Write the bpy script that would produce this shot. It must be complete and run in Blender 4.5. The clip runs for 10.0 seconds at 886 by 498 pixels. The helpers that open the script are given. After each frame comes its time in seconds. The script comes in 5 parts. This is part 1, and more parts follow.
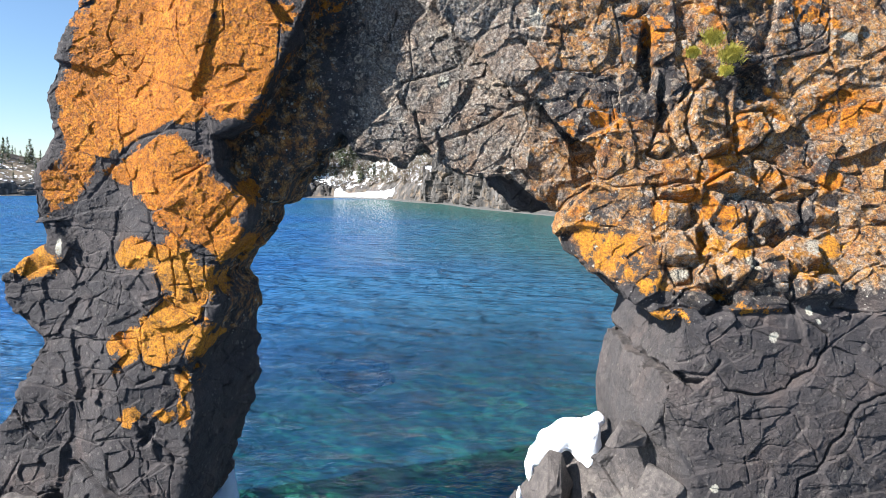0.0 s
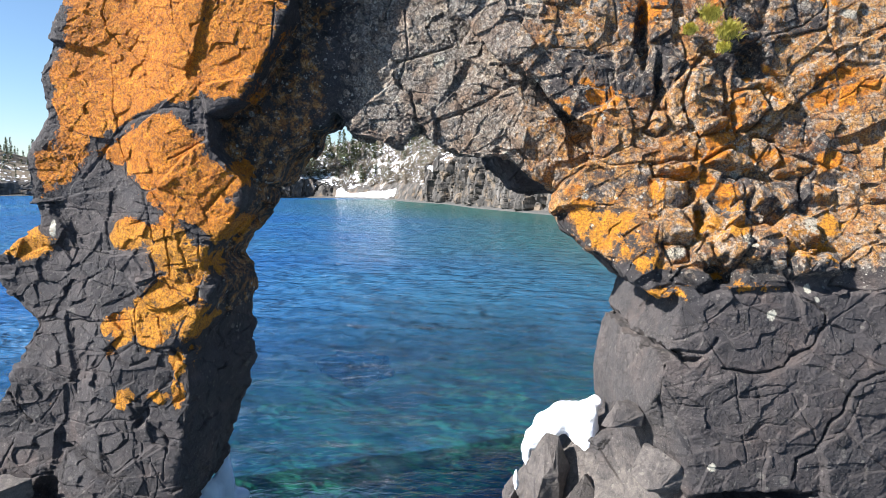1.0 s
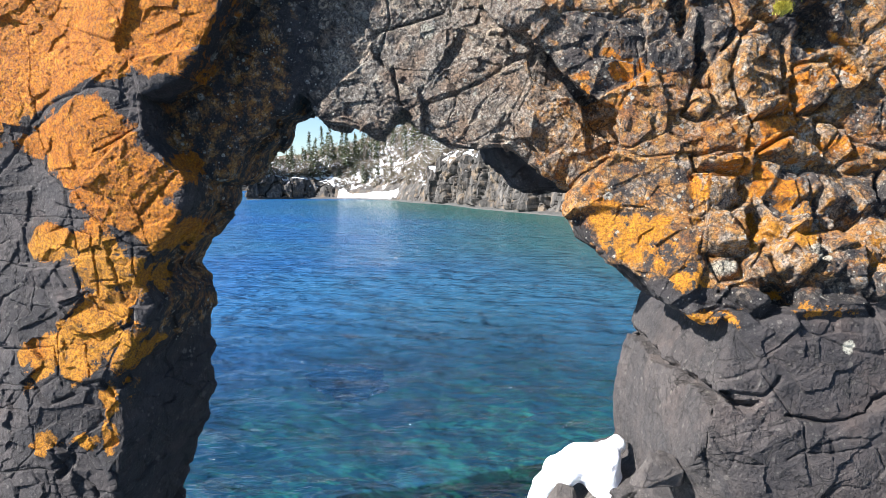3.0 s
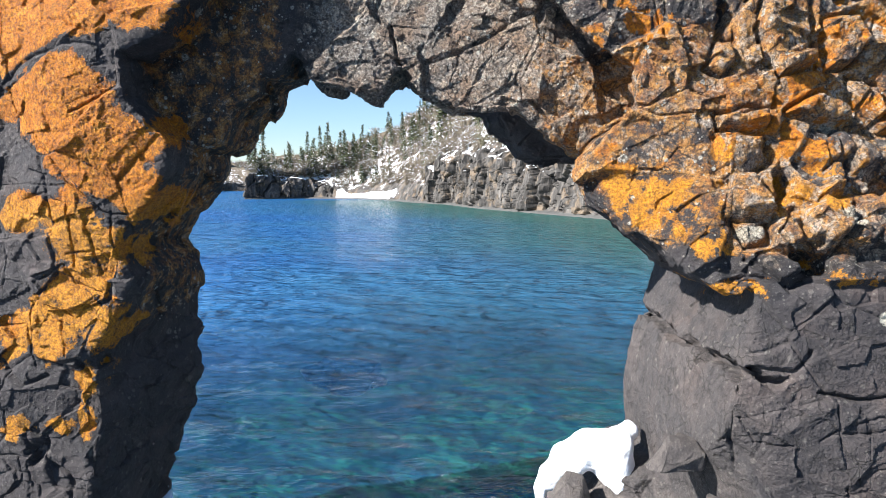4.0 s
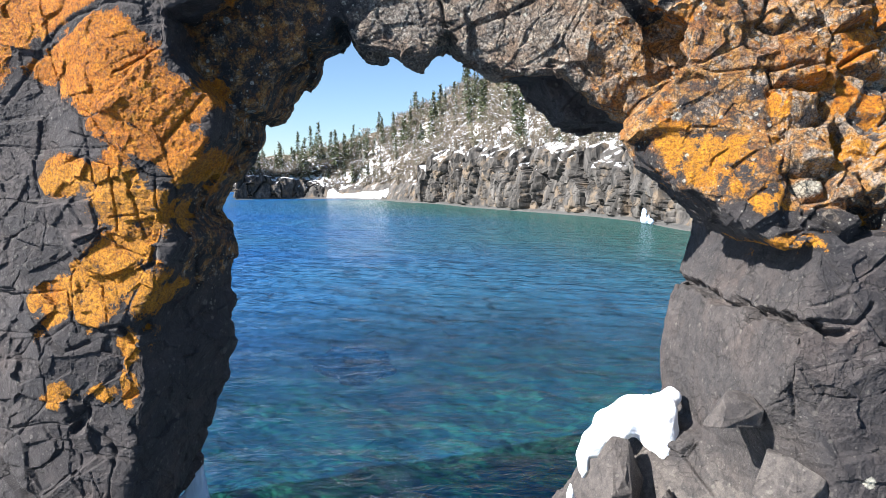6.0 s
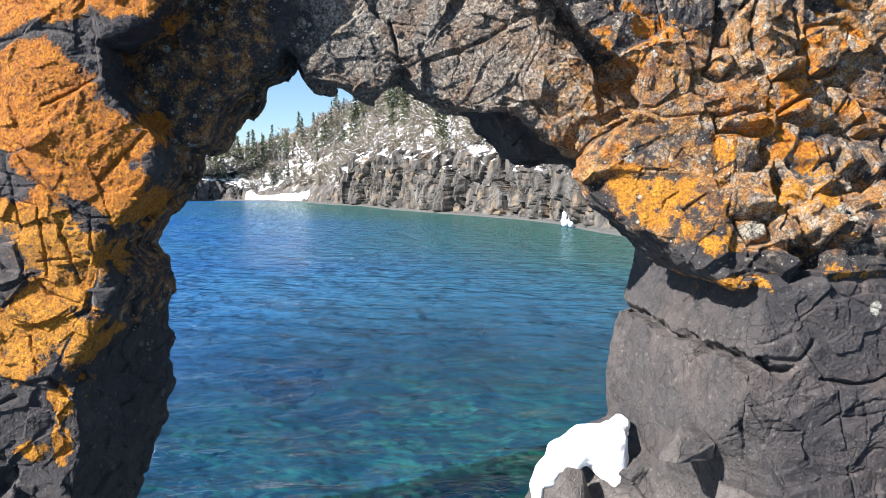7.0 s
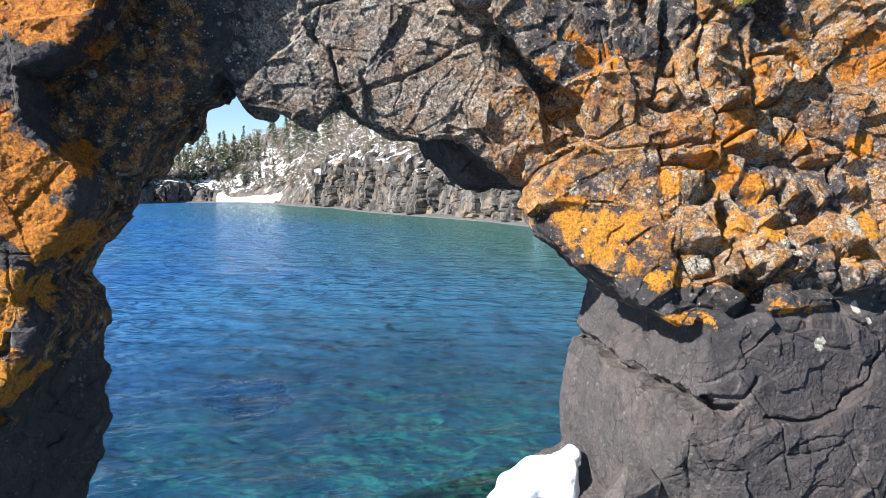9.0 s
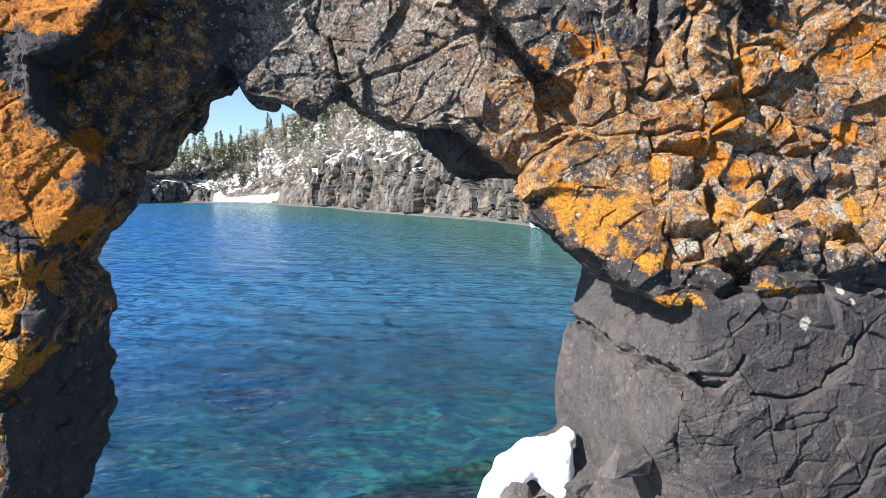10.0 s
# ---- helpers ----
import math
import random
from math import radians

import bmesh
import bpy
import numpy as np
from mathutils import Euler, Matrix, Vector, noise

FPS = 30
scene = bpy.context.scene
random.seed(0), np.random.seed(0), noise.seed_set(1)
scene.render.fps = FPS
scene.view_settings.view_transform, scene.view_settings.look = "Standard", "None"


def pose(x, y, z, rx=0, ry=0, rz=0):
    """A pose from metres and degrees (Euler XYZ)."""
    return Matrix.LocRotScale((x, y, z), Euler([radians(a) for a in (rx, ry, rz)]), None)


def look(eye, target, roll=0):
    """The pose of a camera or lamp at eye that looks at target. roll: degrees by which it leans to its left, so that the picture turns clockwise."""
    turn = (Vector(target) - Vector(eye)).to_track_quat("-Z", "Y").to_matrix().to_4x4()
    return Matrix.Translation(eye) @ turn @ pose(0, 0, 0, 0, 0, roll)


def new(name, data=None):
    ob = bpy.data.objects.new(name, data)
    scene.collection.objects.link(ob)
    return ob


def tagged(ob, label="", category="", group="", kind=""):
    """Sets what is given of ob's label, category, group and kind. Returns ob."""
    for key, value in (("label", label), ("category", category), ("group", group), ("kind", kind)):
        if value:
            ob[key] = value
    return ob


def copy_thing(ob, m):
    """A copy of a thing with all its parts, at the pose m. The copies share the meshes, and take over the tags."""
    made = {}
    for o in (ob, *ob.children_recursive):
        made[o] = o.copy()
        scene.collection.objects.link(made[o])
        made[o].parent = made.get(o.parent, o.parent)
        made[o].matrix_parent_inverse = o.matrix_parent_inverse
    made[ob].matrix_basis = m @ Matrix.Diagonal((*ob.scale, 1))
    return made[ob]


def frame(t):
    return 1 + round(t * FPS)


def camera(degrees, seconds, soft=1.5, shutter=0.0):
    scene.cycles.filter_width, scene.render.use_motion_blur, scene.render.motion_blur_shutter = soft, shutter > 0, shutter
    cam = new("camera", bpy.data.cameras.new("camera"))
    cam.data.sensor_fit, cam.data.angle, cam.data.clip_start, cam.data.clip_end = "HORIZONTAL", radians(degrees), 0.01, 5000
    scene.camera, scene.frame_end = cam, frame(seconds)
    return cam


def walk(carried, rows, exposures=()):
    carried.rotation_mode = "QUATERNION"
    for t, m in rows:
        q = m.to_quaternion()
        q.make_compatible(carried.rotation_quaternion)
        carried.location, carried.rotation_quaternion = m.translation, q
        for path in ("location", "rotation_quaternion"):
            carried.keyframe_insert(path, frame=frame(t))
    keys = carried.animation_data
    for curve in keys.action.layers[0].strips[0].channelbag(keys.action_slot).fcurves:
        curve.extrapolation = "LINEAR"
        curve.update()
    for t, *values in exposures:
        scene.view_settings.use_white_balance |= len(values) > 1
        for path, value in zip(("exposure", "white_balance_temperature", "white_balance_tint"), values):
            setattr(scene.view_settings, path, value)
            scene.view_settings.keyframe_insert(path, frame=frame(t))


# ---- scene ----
cam = camera(68.7, 10.0, soft=0.7)
PATH = [
    (0, (0.083, 0.034, 5.382), (0.075, 2.022, 5.167), 0.0),
    (0.5, (0.125, 0.057, 5.284), (0.115, 2.045, 5.071), 0.0),
    (1, (0.163, 0.063, 5.113), (0.149, 2.051, 4.901), -0.0),
    (1.5, (0.138, 0.007, 4.968), (0.122, 1.996, 4.759), -0.0),
    (2, (0.179, -0.083, 4.935), (0.163, 1.906, 4.726), -0.0),
    (2.5, (0.208, 0.828, 4.995), (0.186, 2.817, 4.785), -0.0),
    (2.7, (0.253, 1.256, 5.068), (0.228, 3.245, 4.858), -0.1),
    (3.8, (0.33, 1.884, 4.973), (0.31, 3.873, 4.765), 0.0),
    (4, (0.266, 2.017, 4.712), (0.247, 4.006, 4.506), 0.0),
    (4.5, (0.113, 1.827, 4.318), (0.094, 3.817, 4.117), 0.0),
    (5, (0.143, 1.473, 4.198), (0.122, 3.462, 3.998), 0.0),
    (5.5, (0.063, 1.428, 4.186), (0.039, 3.417, 3.984), -0.0),
    (5.7, (-0.056, 1.761, 4.226), (-0.081, 3.751, 4.024), -0.1),
    (6.8, (-0.778, 2.179, 4.649), (-0.554, 4.156, 4.446), -0.0),
    (7, (-0.627, 2.155, 4.701), (-0.375, 4.128, 4.499), -0.1),
    (7.5, (-0.487, 2.339, 4.854), (-0.186, 4.306, 4.652), -0.0),
    (8, (-0.545, 2.534, 4.998), (-0.215, 4.496, 4.796), -0.0),
    (8.5, (-0.603, 2.374, 4.978), (-0.274, 4.336, 4.774), -0.1),
    (9, (-0.296, 2.326, 4.982), (0.032, 4.289, 4.782), -0.1),
    (9.5, (-0.262, 2.374, 4.929), (0.065, 4.337, 4.726), -0.1),
    (10, (-0.333, 2.137, 4.859), (0.003, 4.098, 4.659), -0.2),
]
walk(cam, [(t, look(eye, target, roll)) for t, eye, target, roll in PATH], [(0.0, 1.62, 6250, 10.0), (10.0, 1.62, 6250, 10.0)])

# ---- world, sun, exposure ----
SUN = Vector((-0.735, -0.30, 0.61)).normalized()          # towards the sun
sky_world = bpy.data.worlds.new("sky")
scene.world = sky_world
sky_world.use_nodes = True
wn = sky_world.node_tree.nodes
sky = wn.new("ShaderNodeTexSky")
sky.sky_type = "NISHITA"
sky.sun_disc = False
sky.sun_elevation = math.asin(SUN.z)
sky.sun_rotation = math.atan2(SUN.x, SUN.y)
sky.air_density, sky.dust_density, sky.ozone_density = 1.0, 0.12, 4.5
sky_world.node_tree.links.new(sky.outputs[0], wn["Background"].inputs[0])
wn["Background"].inputs[1].default_value = 0.057
sun_data = bpy.data.lights.new("sun", "SUN")
sun_data.energy, sun_data.angle, sun_data.color = 5.0, radians(0.55), (1.0, 0.96, 0.91)
sun_ob = new("sun", sun_data)
sun_ob.matrix_world = look((0, 0, 40), Vector((0, 0, 40)) - SUN)


# ---- numpy noise ----
TABLE = np.random.RandomState(7).rand(65536)


def lattice(ix, iy, iz, k):
    n = (ix * 73856093) ^ (iy * 19349663) ^ (iz * 83492791) ^ (k * 2654435 + 977)
    n = (n ^ (n >> 13)) * 1274126177
    return TABLE[(n ^ (n >> 16)) & 65535]


def value_noise(p, k=0):
    """Smooth noise between -1 and 1 at the rows of p."""
    f = np.floor(p)
    i = f.astype(np.int64)
    u = p - f
    u = u * u * (3 - 2 * u)
    out = 0
    for a in (0, 1):
        for b in (0, 1):
            for c in (0, 1):
                w = (u[:, 0] if a else 1 - u[:, 0]) * (u[:, 1] if b else 1 - u[:, 1]) * (u[:, 2] if c else 1 - u[:, 2])
                out = out + w * lattice(i[:, 0] + a, i[:, 1] + b, i[:, 2] + c, k)
    return out * 2 - 1


def fractal(p, octaves=4, k=0, gain=0.5):
    out, amp, norm = 0, 1.0, 0.0
    for o in range(octaves):
        out = out + amp * value_noise(p * 2.03 ** o + 17.3 * o, k + o)
        norm += amp
        amp *= gain
    return out / norm


def cells(p, k=0):
    """Jittered cells at the rows of p (in cell units): gap to the border, random numbers and the place in the cell, and the same for the next cell."""
    i = np.floor(p).astype(np.int64)
    n = len(p)
    f1, f2 = np.full(n, 9.0), np.full(n, 9.0)
    best, site, best2, site2 = np.zeros((n, 3), np.int64), np.zeros((n, 3)), np.zeros((n, 3), np.int64), np.zeros((n, 3))
    for a in (-1, 0, 1):
        for b in (-1, 0, 1):
            for c in (-1, 0, 1):
                j = i + (a, b, c)
                q = j + 0.08 + 0.84 * np.stack([lattice(j[:, 0], j[:, 1], j[:, 2], k + m) for m in (1, 2, 3)], 1)
                d = np.linalg.norm(q - p, axis=1)
                near = d < f1
                mid = (d < f2) & ~near
                best2[near], site2[near] = best[near], site[near]
                best2[mid], site2[mid] = j[mid], q[mid]
                f2 = np.where(near, f1, np.where(mid, d, f2))
                best[near], site[near] = j[near], q[near]
                f1 = np.where(near, d, f1)
    rnd, rnd2 = (np.stack([lattice(g[:, 0], g[:, 1], g[:, 2], k + m) for m in (4, 5, 6, 7)], 1) - 0.5 for g in (best, best2))
    return f2 - f1, rnd, p - site, rnd2, p - site2


def facets(c, step, tilt, soft):
    """Heights of tilted cell faces, joined over a short way at the borders."""
    gap, r1, a1, r2, a2 = c
    h1, h2 = step * r1[:, 3] + tilt * (r1[:, :3] * a1).sum(1), step * r2[:, 3] + tilt * (r2[:, :3] * a2).sum(1)
    w = 0.5 * (1 - smooth(0, soft, gap))
    return h1 * (1 - w) + h2 * w


def smooth(a, b, x):
    t = np.clip((x - a) / (b - a), 0, 1)
    return t * t * (3 - 2 * t)


# ---- mesh helpers ----
def mesh_from(name, verts, faces, attributes=None, shade_smooth=True):
    """A mesh from arrays: verts (n, 3), faces (m, 3 or 4)."""
    me = bpy.data.meshes.new(name)
    verts, faces = np.asarray(verts, np.float32), np.asarray(faces, np.int32)
    m, k = faces.shape
    me.vertices.add(len(verts))
    me.vertices.foreach_set("co", verts.ravel())
    me.loops.add(m * k)
    me.loops.foreach_set("vertex_index", faces.ravel())
    me.polygons.add(m)
    me.polygons.foreach_set("loop_start", np.arange(0, m * k, k, dtype=np.int32))
    me.polygons.foreach_set("use_smooth", np.full(m, shade_smooth))
    for key, values in (attributes or {}).items():
        me.attributes.new(key, "FLOAT", "POINT").data.foreach_set("value", np.asarray(values, np.float32))
    me.update(calc_edges=True)
    return me


def mesh_part(name, me, material, parent=None, label=""):
    me.materials.append(material)
    ob = new(name, me)
    ob.parent = parent
    return tagged(ob, label)


def part(name, bm, material, parent=None, label="", shade_smooth=False):
    me = bpy.data.meshes.new(name)
    bm.to_mesh(me)
    bm.free()
    for poly in me.polygons:
        poly.use_smooth = shade_smooth
    return mesh_part(name, me, material, parent, label)


def thing(name, label, category, group="", kind="", at=(0, 0, 0)):
    ob = new(name)
    ob.location = at
    ob.empty_display_size = 0.2
    return tagged(ob, label, category, group, kind)


def grid_faces(nu, nv):
    a = np.arange(nu - 1)[:, None] * nv + np.arange(nv - 1)[None]
    return np.stack([a, a + nv, a + nv + 1, a + 1], -1).reshape(-1, 4)


def surface_nets(field, low, h):
    """The surface field = 0 (negative inside) on a grid from low with the step h, as quads."""
    inside = field < 0
    nx, ny, nz = field.shape
    count = np.zeros((nx - 1, ny - 1, nz - 1), np.int8)
    corners = [(a, b, c) for a in (0, 1) for b in (0, 1) for c in (0, 1)]
    for a, b, c in corners:
        count += inside[a:nx - 1 + a, b:ny - 1 + b, c:nz - 1 + c]
    cell = np.argwhere((count > 0) & (count < 8))
    index = np.full(count.shape, -1, np.int32)
    index[cell[:, 0], cell[:, 1], cell[:, 2]] = np.arange(len(cell))
    value = {k: field[cell[:, 0] + k[0], cell[:, 1] + k[1], cell[:, 2] + k[2]] for k in corners}
    total, number = np.zeros((len(cell), 3)), np.zeros(len(cell))
    for axis in range(3):
        for k in corners:
            if k[axis]:
                continue
            k2 = tuple(1 if m == axis else k[m] for m in range(3))
            v1, v2 = value[k], value[k2]
            hit = (v1 < 0) != (v2 < 0)
            t = np.where(hit, v1 / np.where(hit, v1 - v2, 1), 0)
            q = np.tile(np.array(k, float), (len(cell), 1))
            q[:, axis] += t
            total += q * hit[:, None]
            number += hit
    verts = np.array(low) + h * (cell + total / number[:, None])
    faces = []
    for axis in range(3):
        one, two = [m for m in range(3) if m != axis]
        near = [slice(1, -1)] * 3
        near[axis] = slice(0, -1)
        far = list(near)
        far[axis] = slice(1, None)
        s1, s2 = inside[tuple(near)], inside[tuple(far)]
        edge = np.argwhere(s1 != s2)
        flip = s1[edge[:, 0], edge[:, 1], edge[:, 2]]
        edge[:, one] += 1
        edge[:, two] += 1
        ring = []
        for d1, d2 in ((-1, -1), (0, -1), (0, 0), (-1, 0)):
            e = edge.copy()
            e[:, one] += d1
            e[:, two] += d2
            ring.append(index[e[:, 0], e[:, 1], e[:, 2]])
        quad = np.stack(ring, 1)
        if axis == 1:
            flip = ~flip
        quad[~flip] = quad[~flip][:, ::-1]
        faces.append(quad)
    return verts, np.concatenate(faces)


def subdivide(verts, faces):
    """Every quad into four."""
    pair = np.sort(np.stack([faces, np.roll(faces, -1, 1)], -1).reshape(-1, 2), 1)
    key, where = np.unique(pair[:, 0].astype(np.int64) * len(verts) + pair[:, 1], return_inverse=True)
    mids = (verts[key // len(verts)] + verts[key % len(verts)]) / 2
    centre = verts[faces].mean(1)
    mid = where.reshape(-1, 4) + len(verts)
    c = np.arange(len(faces)) + len(verts) + len(mids)
    out = [np.stack([faces[:, k], mid[:, k], c, mid[:, k - 1]], 1) for k in range(4)]
    return np.concatenate([verts, mids, centre]), np.concatenate(out)


def relax(verts, faces, times=2, amount=0.5):
    for _ in range(times):
        acc, n = np.zeros_like(verts), np.zeros(len(verts))
        for k in range(4):
            a, b = faces[:, k], faces[:, (k + 1) % 4]
            for m in range(3):
                acc[:, m] += np.bincount(a, verts[b, m], len(verts)) + np.bincount(b, verts[a, m], len(verts))
            n += np.bincount(a, minlength=len(verts)) + np.bincount(b, minlength=len(verts))
        verts = verts + amount * (acc / np.maximum(n, 1)[:, None] - verts)
    return verts


def vertex_normals(verts, faces):
    fn = np.cross(verts[faces[:, 2]] - verts[faces[:, 0]], verts[faces[:, 3]] - verts[faces[:, 1]])
    out = np.zeros_like(verts)
    for k in range(4):
        for m in range(3):
            out[:, m] += np.bincount(faces[:, k], fn[:, m], len(verts))
    return out / np.maximum(np.linalg.norm(out, axis=1), 1e-9)[:, None]


def polygon_distance(px, pz, poly):
    """Signed distance in a plane to a closed outline, negative inside."""
    d = np.full(px.shape, 1e9)
    odd = np.zeros(px.shape, bool)
    for (x1, z1), (x2, z2) in zip(poly, poly[1:] + poly[:1]):
        ex, ez = x2 - x1, z2 - z1
        t = np.clip(((px - x1) * ex + (pz - z1) * ez) / (ex * ex + ez * ez), 0, 1)
        d = np.minimum(d, (px - x1 - t * ex) ** 2 + (pz - z1 - t * ez) ** 2)
        cross = (z1 > pz) != (z2 > pz)
        odd ^= cross & (px < x1 + (pz - z1) * ex / (ez if ez else 1e-9))
    return np.where(odd, -1, 1) * np.sqrt(d)


# ---- materials ----
class Nodes:
    """A short way to write a node material."""

    def __init__(self, name):
        self.mat = bpy.data.materials.new(name)
        self.mat.use_nodes = True
        self.tree = self.mat.node_tree
        self.bsdf = self.tree.nodes["Principled BSDF"]
        self.result = self.tree.nodes["Material Output"]
        self.coords = self.add("ShaderNodeTexCoord").outputs["Object"]

    def add(self, kind, **settings):
        n = self.tree.nodes.new(kind)
        for key, value in settings.items():
            setattr(n, key, value)
        return n

    def put(self, value, socket):
        if hasattr(value, "is_output"):
            self.tree.links.new(value, socket)
        else:
            socket.default_value = value

    def noise(self, scale, detail=4.0, rough=0.55, stretch=None, distortion=0.0, offset=0.0):
        n = self.add("ShaderNodeTexNoise")
        n.inputs["Scale"].default_value = scale
        n.inputs["Detail"].default_value = detail
        n.inputs["Roughness"].default_value = rough
        n.inputs["Distortion"].default_value = distortion
        m = self.add("ShaderNodeMapping")
        self.put(self.coords, m.inputs[0])
        m.inputs["Location"].default_value = (offset, offset * 1.7, offset * 0.6)
        m.inputs["Scale"].default_value = stretch or (1, 1, 1)
        self.put(m.outputs[0], n.inputs["Vector"])
        return n.outputs[0]

    def voronoi(self, scale, feature="F1", out="Distance", stretch=None, rnd=1.0):
        n = self.add("ShaderNodeTexVoronoi", feature=feature)
        n.inputs["Scale"].default_value = scale
        n.inputs["Randomness"].default_value = rnd
        m = self.add("ShaderNodeMapping")
        self.put(self.coords, m.inputs[0])
        m.inputs["Scale"].default_value = stretch or (1, 1, 1)
        self.put(m.outputs[0], n.inputs["Vector"])
        return n.outputs[out]

    def math(self, op, a, b=0.0, c=0.0):
        n = self.add("ShaderNodeMath", operation=op)
        for k, v in enumerate((a, b, c)):
            self.put(v, n.inputs[k])
        return n.outputs[0]

    def step(self, value, low, high, a=0.0, b=1.0):
        n = self.add("ShaderNodeMapRange", interpolation_type="SMOOTHSTEP")
        for k, v in enumerate((value, low, high, a, b)):
            self.put(v, n.inputs[k])
        return n.outputs[0]

    def mix(self, fac, a, b, blend="MIX"):
        n = self.add("ShaderNodeMix", data_type="RGBA", blend_type=blend)
        self.put(fac, n.inputs[0])
        for v, k in ((a, 6), (b, 7)):
            self.put((*v, 1.0) if isinstance(v, tuple) and len(v) == 3 else v, n.inputs[k])
        return n.outputs[2]

    def ramp(self, fac, *stops):
        n = self.add("ShaderNodeValToRGB")
        while len(n.color_ramp.elements) < len(stops):
            n.color_ramp.elements.new(0.5)
        for e, (at, colour) in zip(n.color_ramp.elements, stops):
            e.position, e.color = at, (*colour, 1.0)
        self.put(fac, n.inputs[0])
        return n.outputs[0]

    def attribute(self, name):
        return self.add("ShaderNodeAttribute", attribute_name=name).outputs["Fac"]

    def finish(self, colour, rough=0.8, bumps=(), metal=0.0, specular=0.5):
        self.put((*colour, 1.0) if isinstance(colour, tuple) else colour, self.bsdf.inputs["Base Color"])
        self.put(rough, self.bsdf.inputs["Roughness"])
        self.bsdf.inputs["Metallic"].default_value = metal
        self.bsdf.inputs["Specular IOR Level"].default_value = specular
        last = None
        for height, distance, strength in bumps:
            n = self.add("ShaderNodeBump")
            n.inputs["Strength"].default_value = strength
            n.inputs["Distance"].default_value = distance
            self.put(height, n.inputs["Height"])
            if last:
                self.put(last, n.inputs["Normal"])
            last = n.outputs[0]
        if last:
            self.put(last, self.bsdf.inputs["Normal"])
        return self.mat


def make_rock():
    n = Nodes("basalt_with_lichen")
    grain, coarse, patch = n.noise(75, 5, 0.7), n.noise(9, 6, 0.65), n.noise(1.7, 4, 0.55)
    speck = n.noise(38, 6, 0.8, offset=2.2)
    ragged = n.noise(5.5, 9, 0.72, offset=3.1)
    wobble = n.add("ShaderNodeVectorMath", operation="MULTIPLY_ADD")
    shift = n.add("ShaderNodeTexNoise")
    shift.inputs["Scale"].default_value, shift.inputs["Detail"].default_value = 4.0, 5.0
    n.put(n.coords, shift.inputs["Vector"])
    n.put(shift.outputs["Color"], wobble.inputs[0])
    wobble.inputs[1].default_value = (0.2, 0.2, 0.2)
    n.put(n.coords, wobble.inputs[2])
    cracks = []
    for scale in (2.0, 5.0):
        vor = n.add("ShaderNodeTexVoronoi", feature="DISTANCE_TO_EDGE")
        vor.inputs["Scale"].default_value = scale
        n.put(wobble.outputs[0], vor.inputs["Vector"])
        cracks.append(n.step(n.math("MULTIPLY", vor.outputs["Distance"], 1 / scale), 0.001, 0.007))
    gate = n.step(n.noise(2.4, 4, 0.6, offset=6.4), 0.42, 0.56)
    hairline = n.math("MAXIMUM", n.math("MULTIPLY", cracks[0], cracks[1]), gate)
    base = n.ramp(n.math("ADD", n.math("MULTIPLY", coarse, 0.7), n.math("MULTIPLY", n.noise(3.4, 6, 0.6, stretch=(0.6, 1, 1.8), offset=12.0), 0.3)), (0.32, (0.026, 0.022, 0.0225)), (0.5, (0.050, 0.042, 0.0415)), (0.68, (0.084, 0.072, 0.068)))
    base = n.mix(n.math("MULTIPLY", n.step(patch, 0.5, 0.7), 0.6), base, n.mix(grain, (0.075, 0.052, 0.044), (0.135, 0.098, 0.082)))
    tone = n.attribute("tone")
    base = n.mix(n.step(tone, 0.0, 1.0, 0.56, 0.0), base, (0.035, 0.035, 0.038))
    base = n.mix(n.step(tone, 0.5, 1.1, 0.0, 0.3), base, (0.13, 0.112, 0.105))
    # freshly broken faces, and a painted lift for the sunlit jamb
    base = n.mix(n.math("MULTIPLY", n.attribute("fresh"), 0.75), base, n.mix(n.step(coarse, 0.3, 0.7), (0.095, 0.084, 0.078), (0.20, 0.172, 0.148)))
    # rusty weathering, and warm bounced light on the leg's inner side
    rust_bounce_field = n.math("ADD", n.attribute("rust_bounce"), n.math("MULTIPLY", n.math("SUBTRACT", ragged, 0.5), 2.2))
    rusty = n.ramp(n.math("ADD", n.noise(7, 7, 0.75, offset=9.0), n.math("MULTIPLY", n.math("SUBTRACT", tone, 0.5), 0.16)), (0.3, (0.17, 0.07, 0.03)), (0.43, (0.42, 0.165, 0.035)), (0.54, (0.62, 0.31, 0.08)), (0.64, (0.58, 0.47, 0.37)))
    base = n.mix(n.step(rust_bounce_field, 0.36, 0.72), base, rusty)
    # grey crust
    pale = n.attribute("pale")
    crust = n.ramp(n.noise(24, 7, 0.8, offset=5.0), (0.36, (0.06, 0.046, 0.038)), (0.47, (0.22, 0.178, 0.14)), (0.6, (0.52, 0.47, 0.40)))
    crust = n.mix(n.step(n.noise(3.2, 4, 0.6, offset=8.8), 0.45, 0.65), crust, n.mix(speck, (0.11, 0.06, 0.035), (0.46, 0.33, 0.23)))
    base = n.mix(n.math("MULTIPLY", n.step(n.math("ADD", pale, n.math("MULTIPLY", n.math("SUBTRACT", coarse, 0.5), 1.6)), 0.4, 0.75), 0.9), base, crust)
    # pale lichen dots, large and small
    lichen = n.mix(grain, (0.36, 0.33, 0.26), (0.70, 0.66, 0.56))
    weight = n.step(n.math("MAXIMUM", pale, n.attribute("rust_bounce")), 0.1, 0.5, 0.12, 1.0)
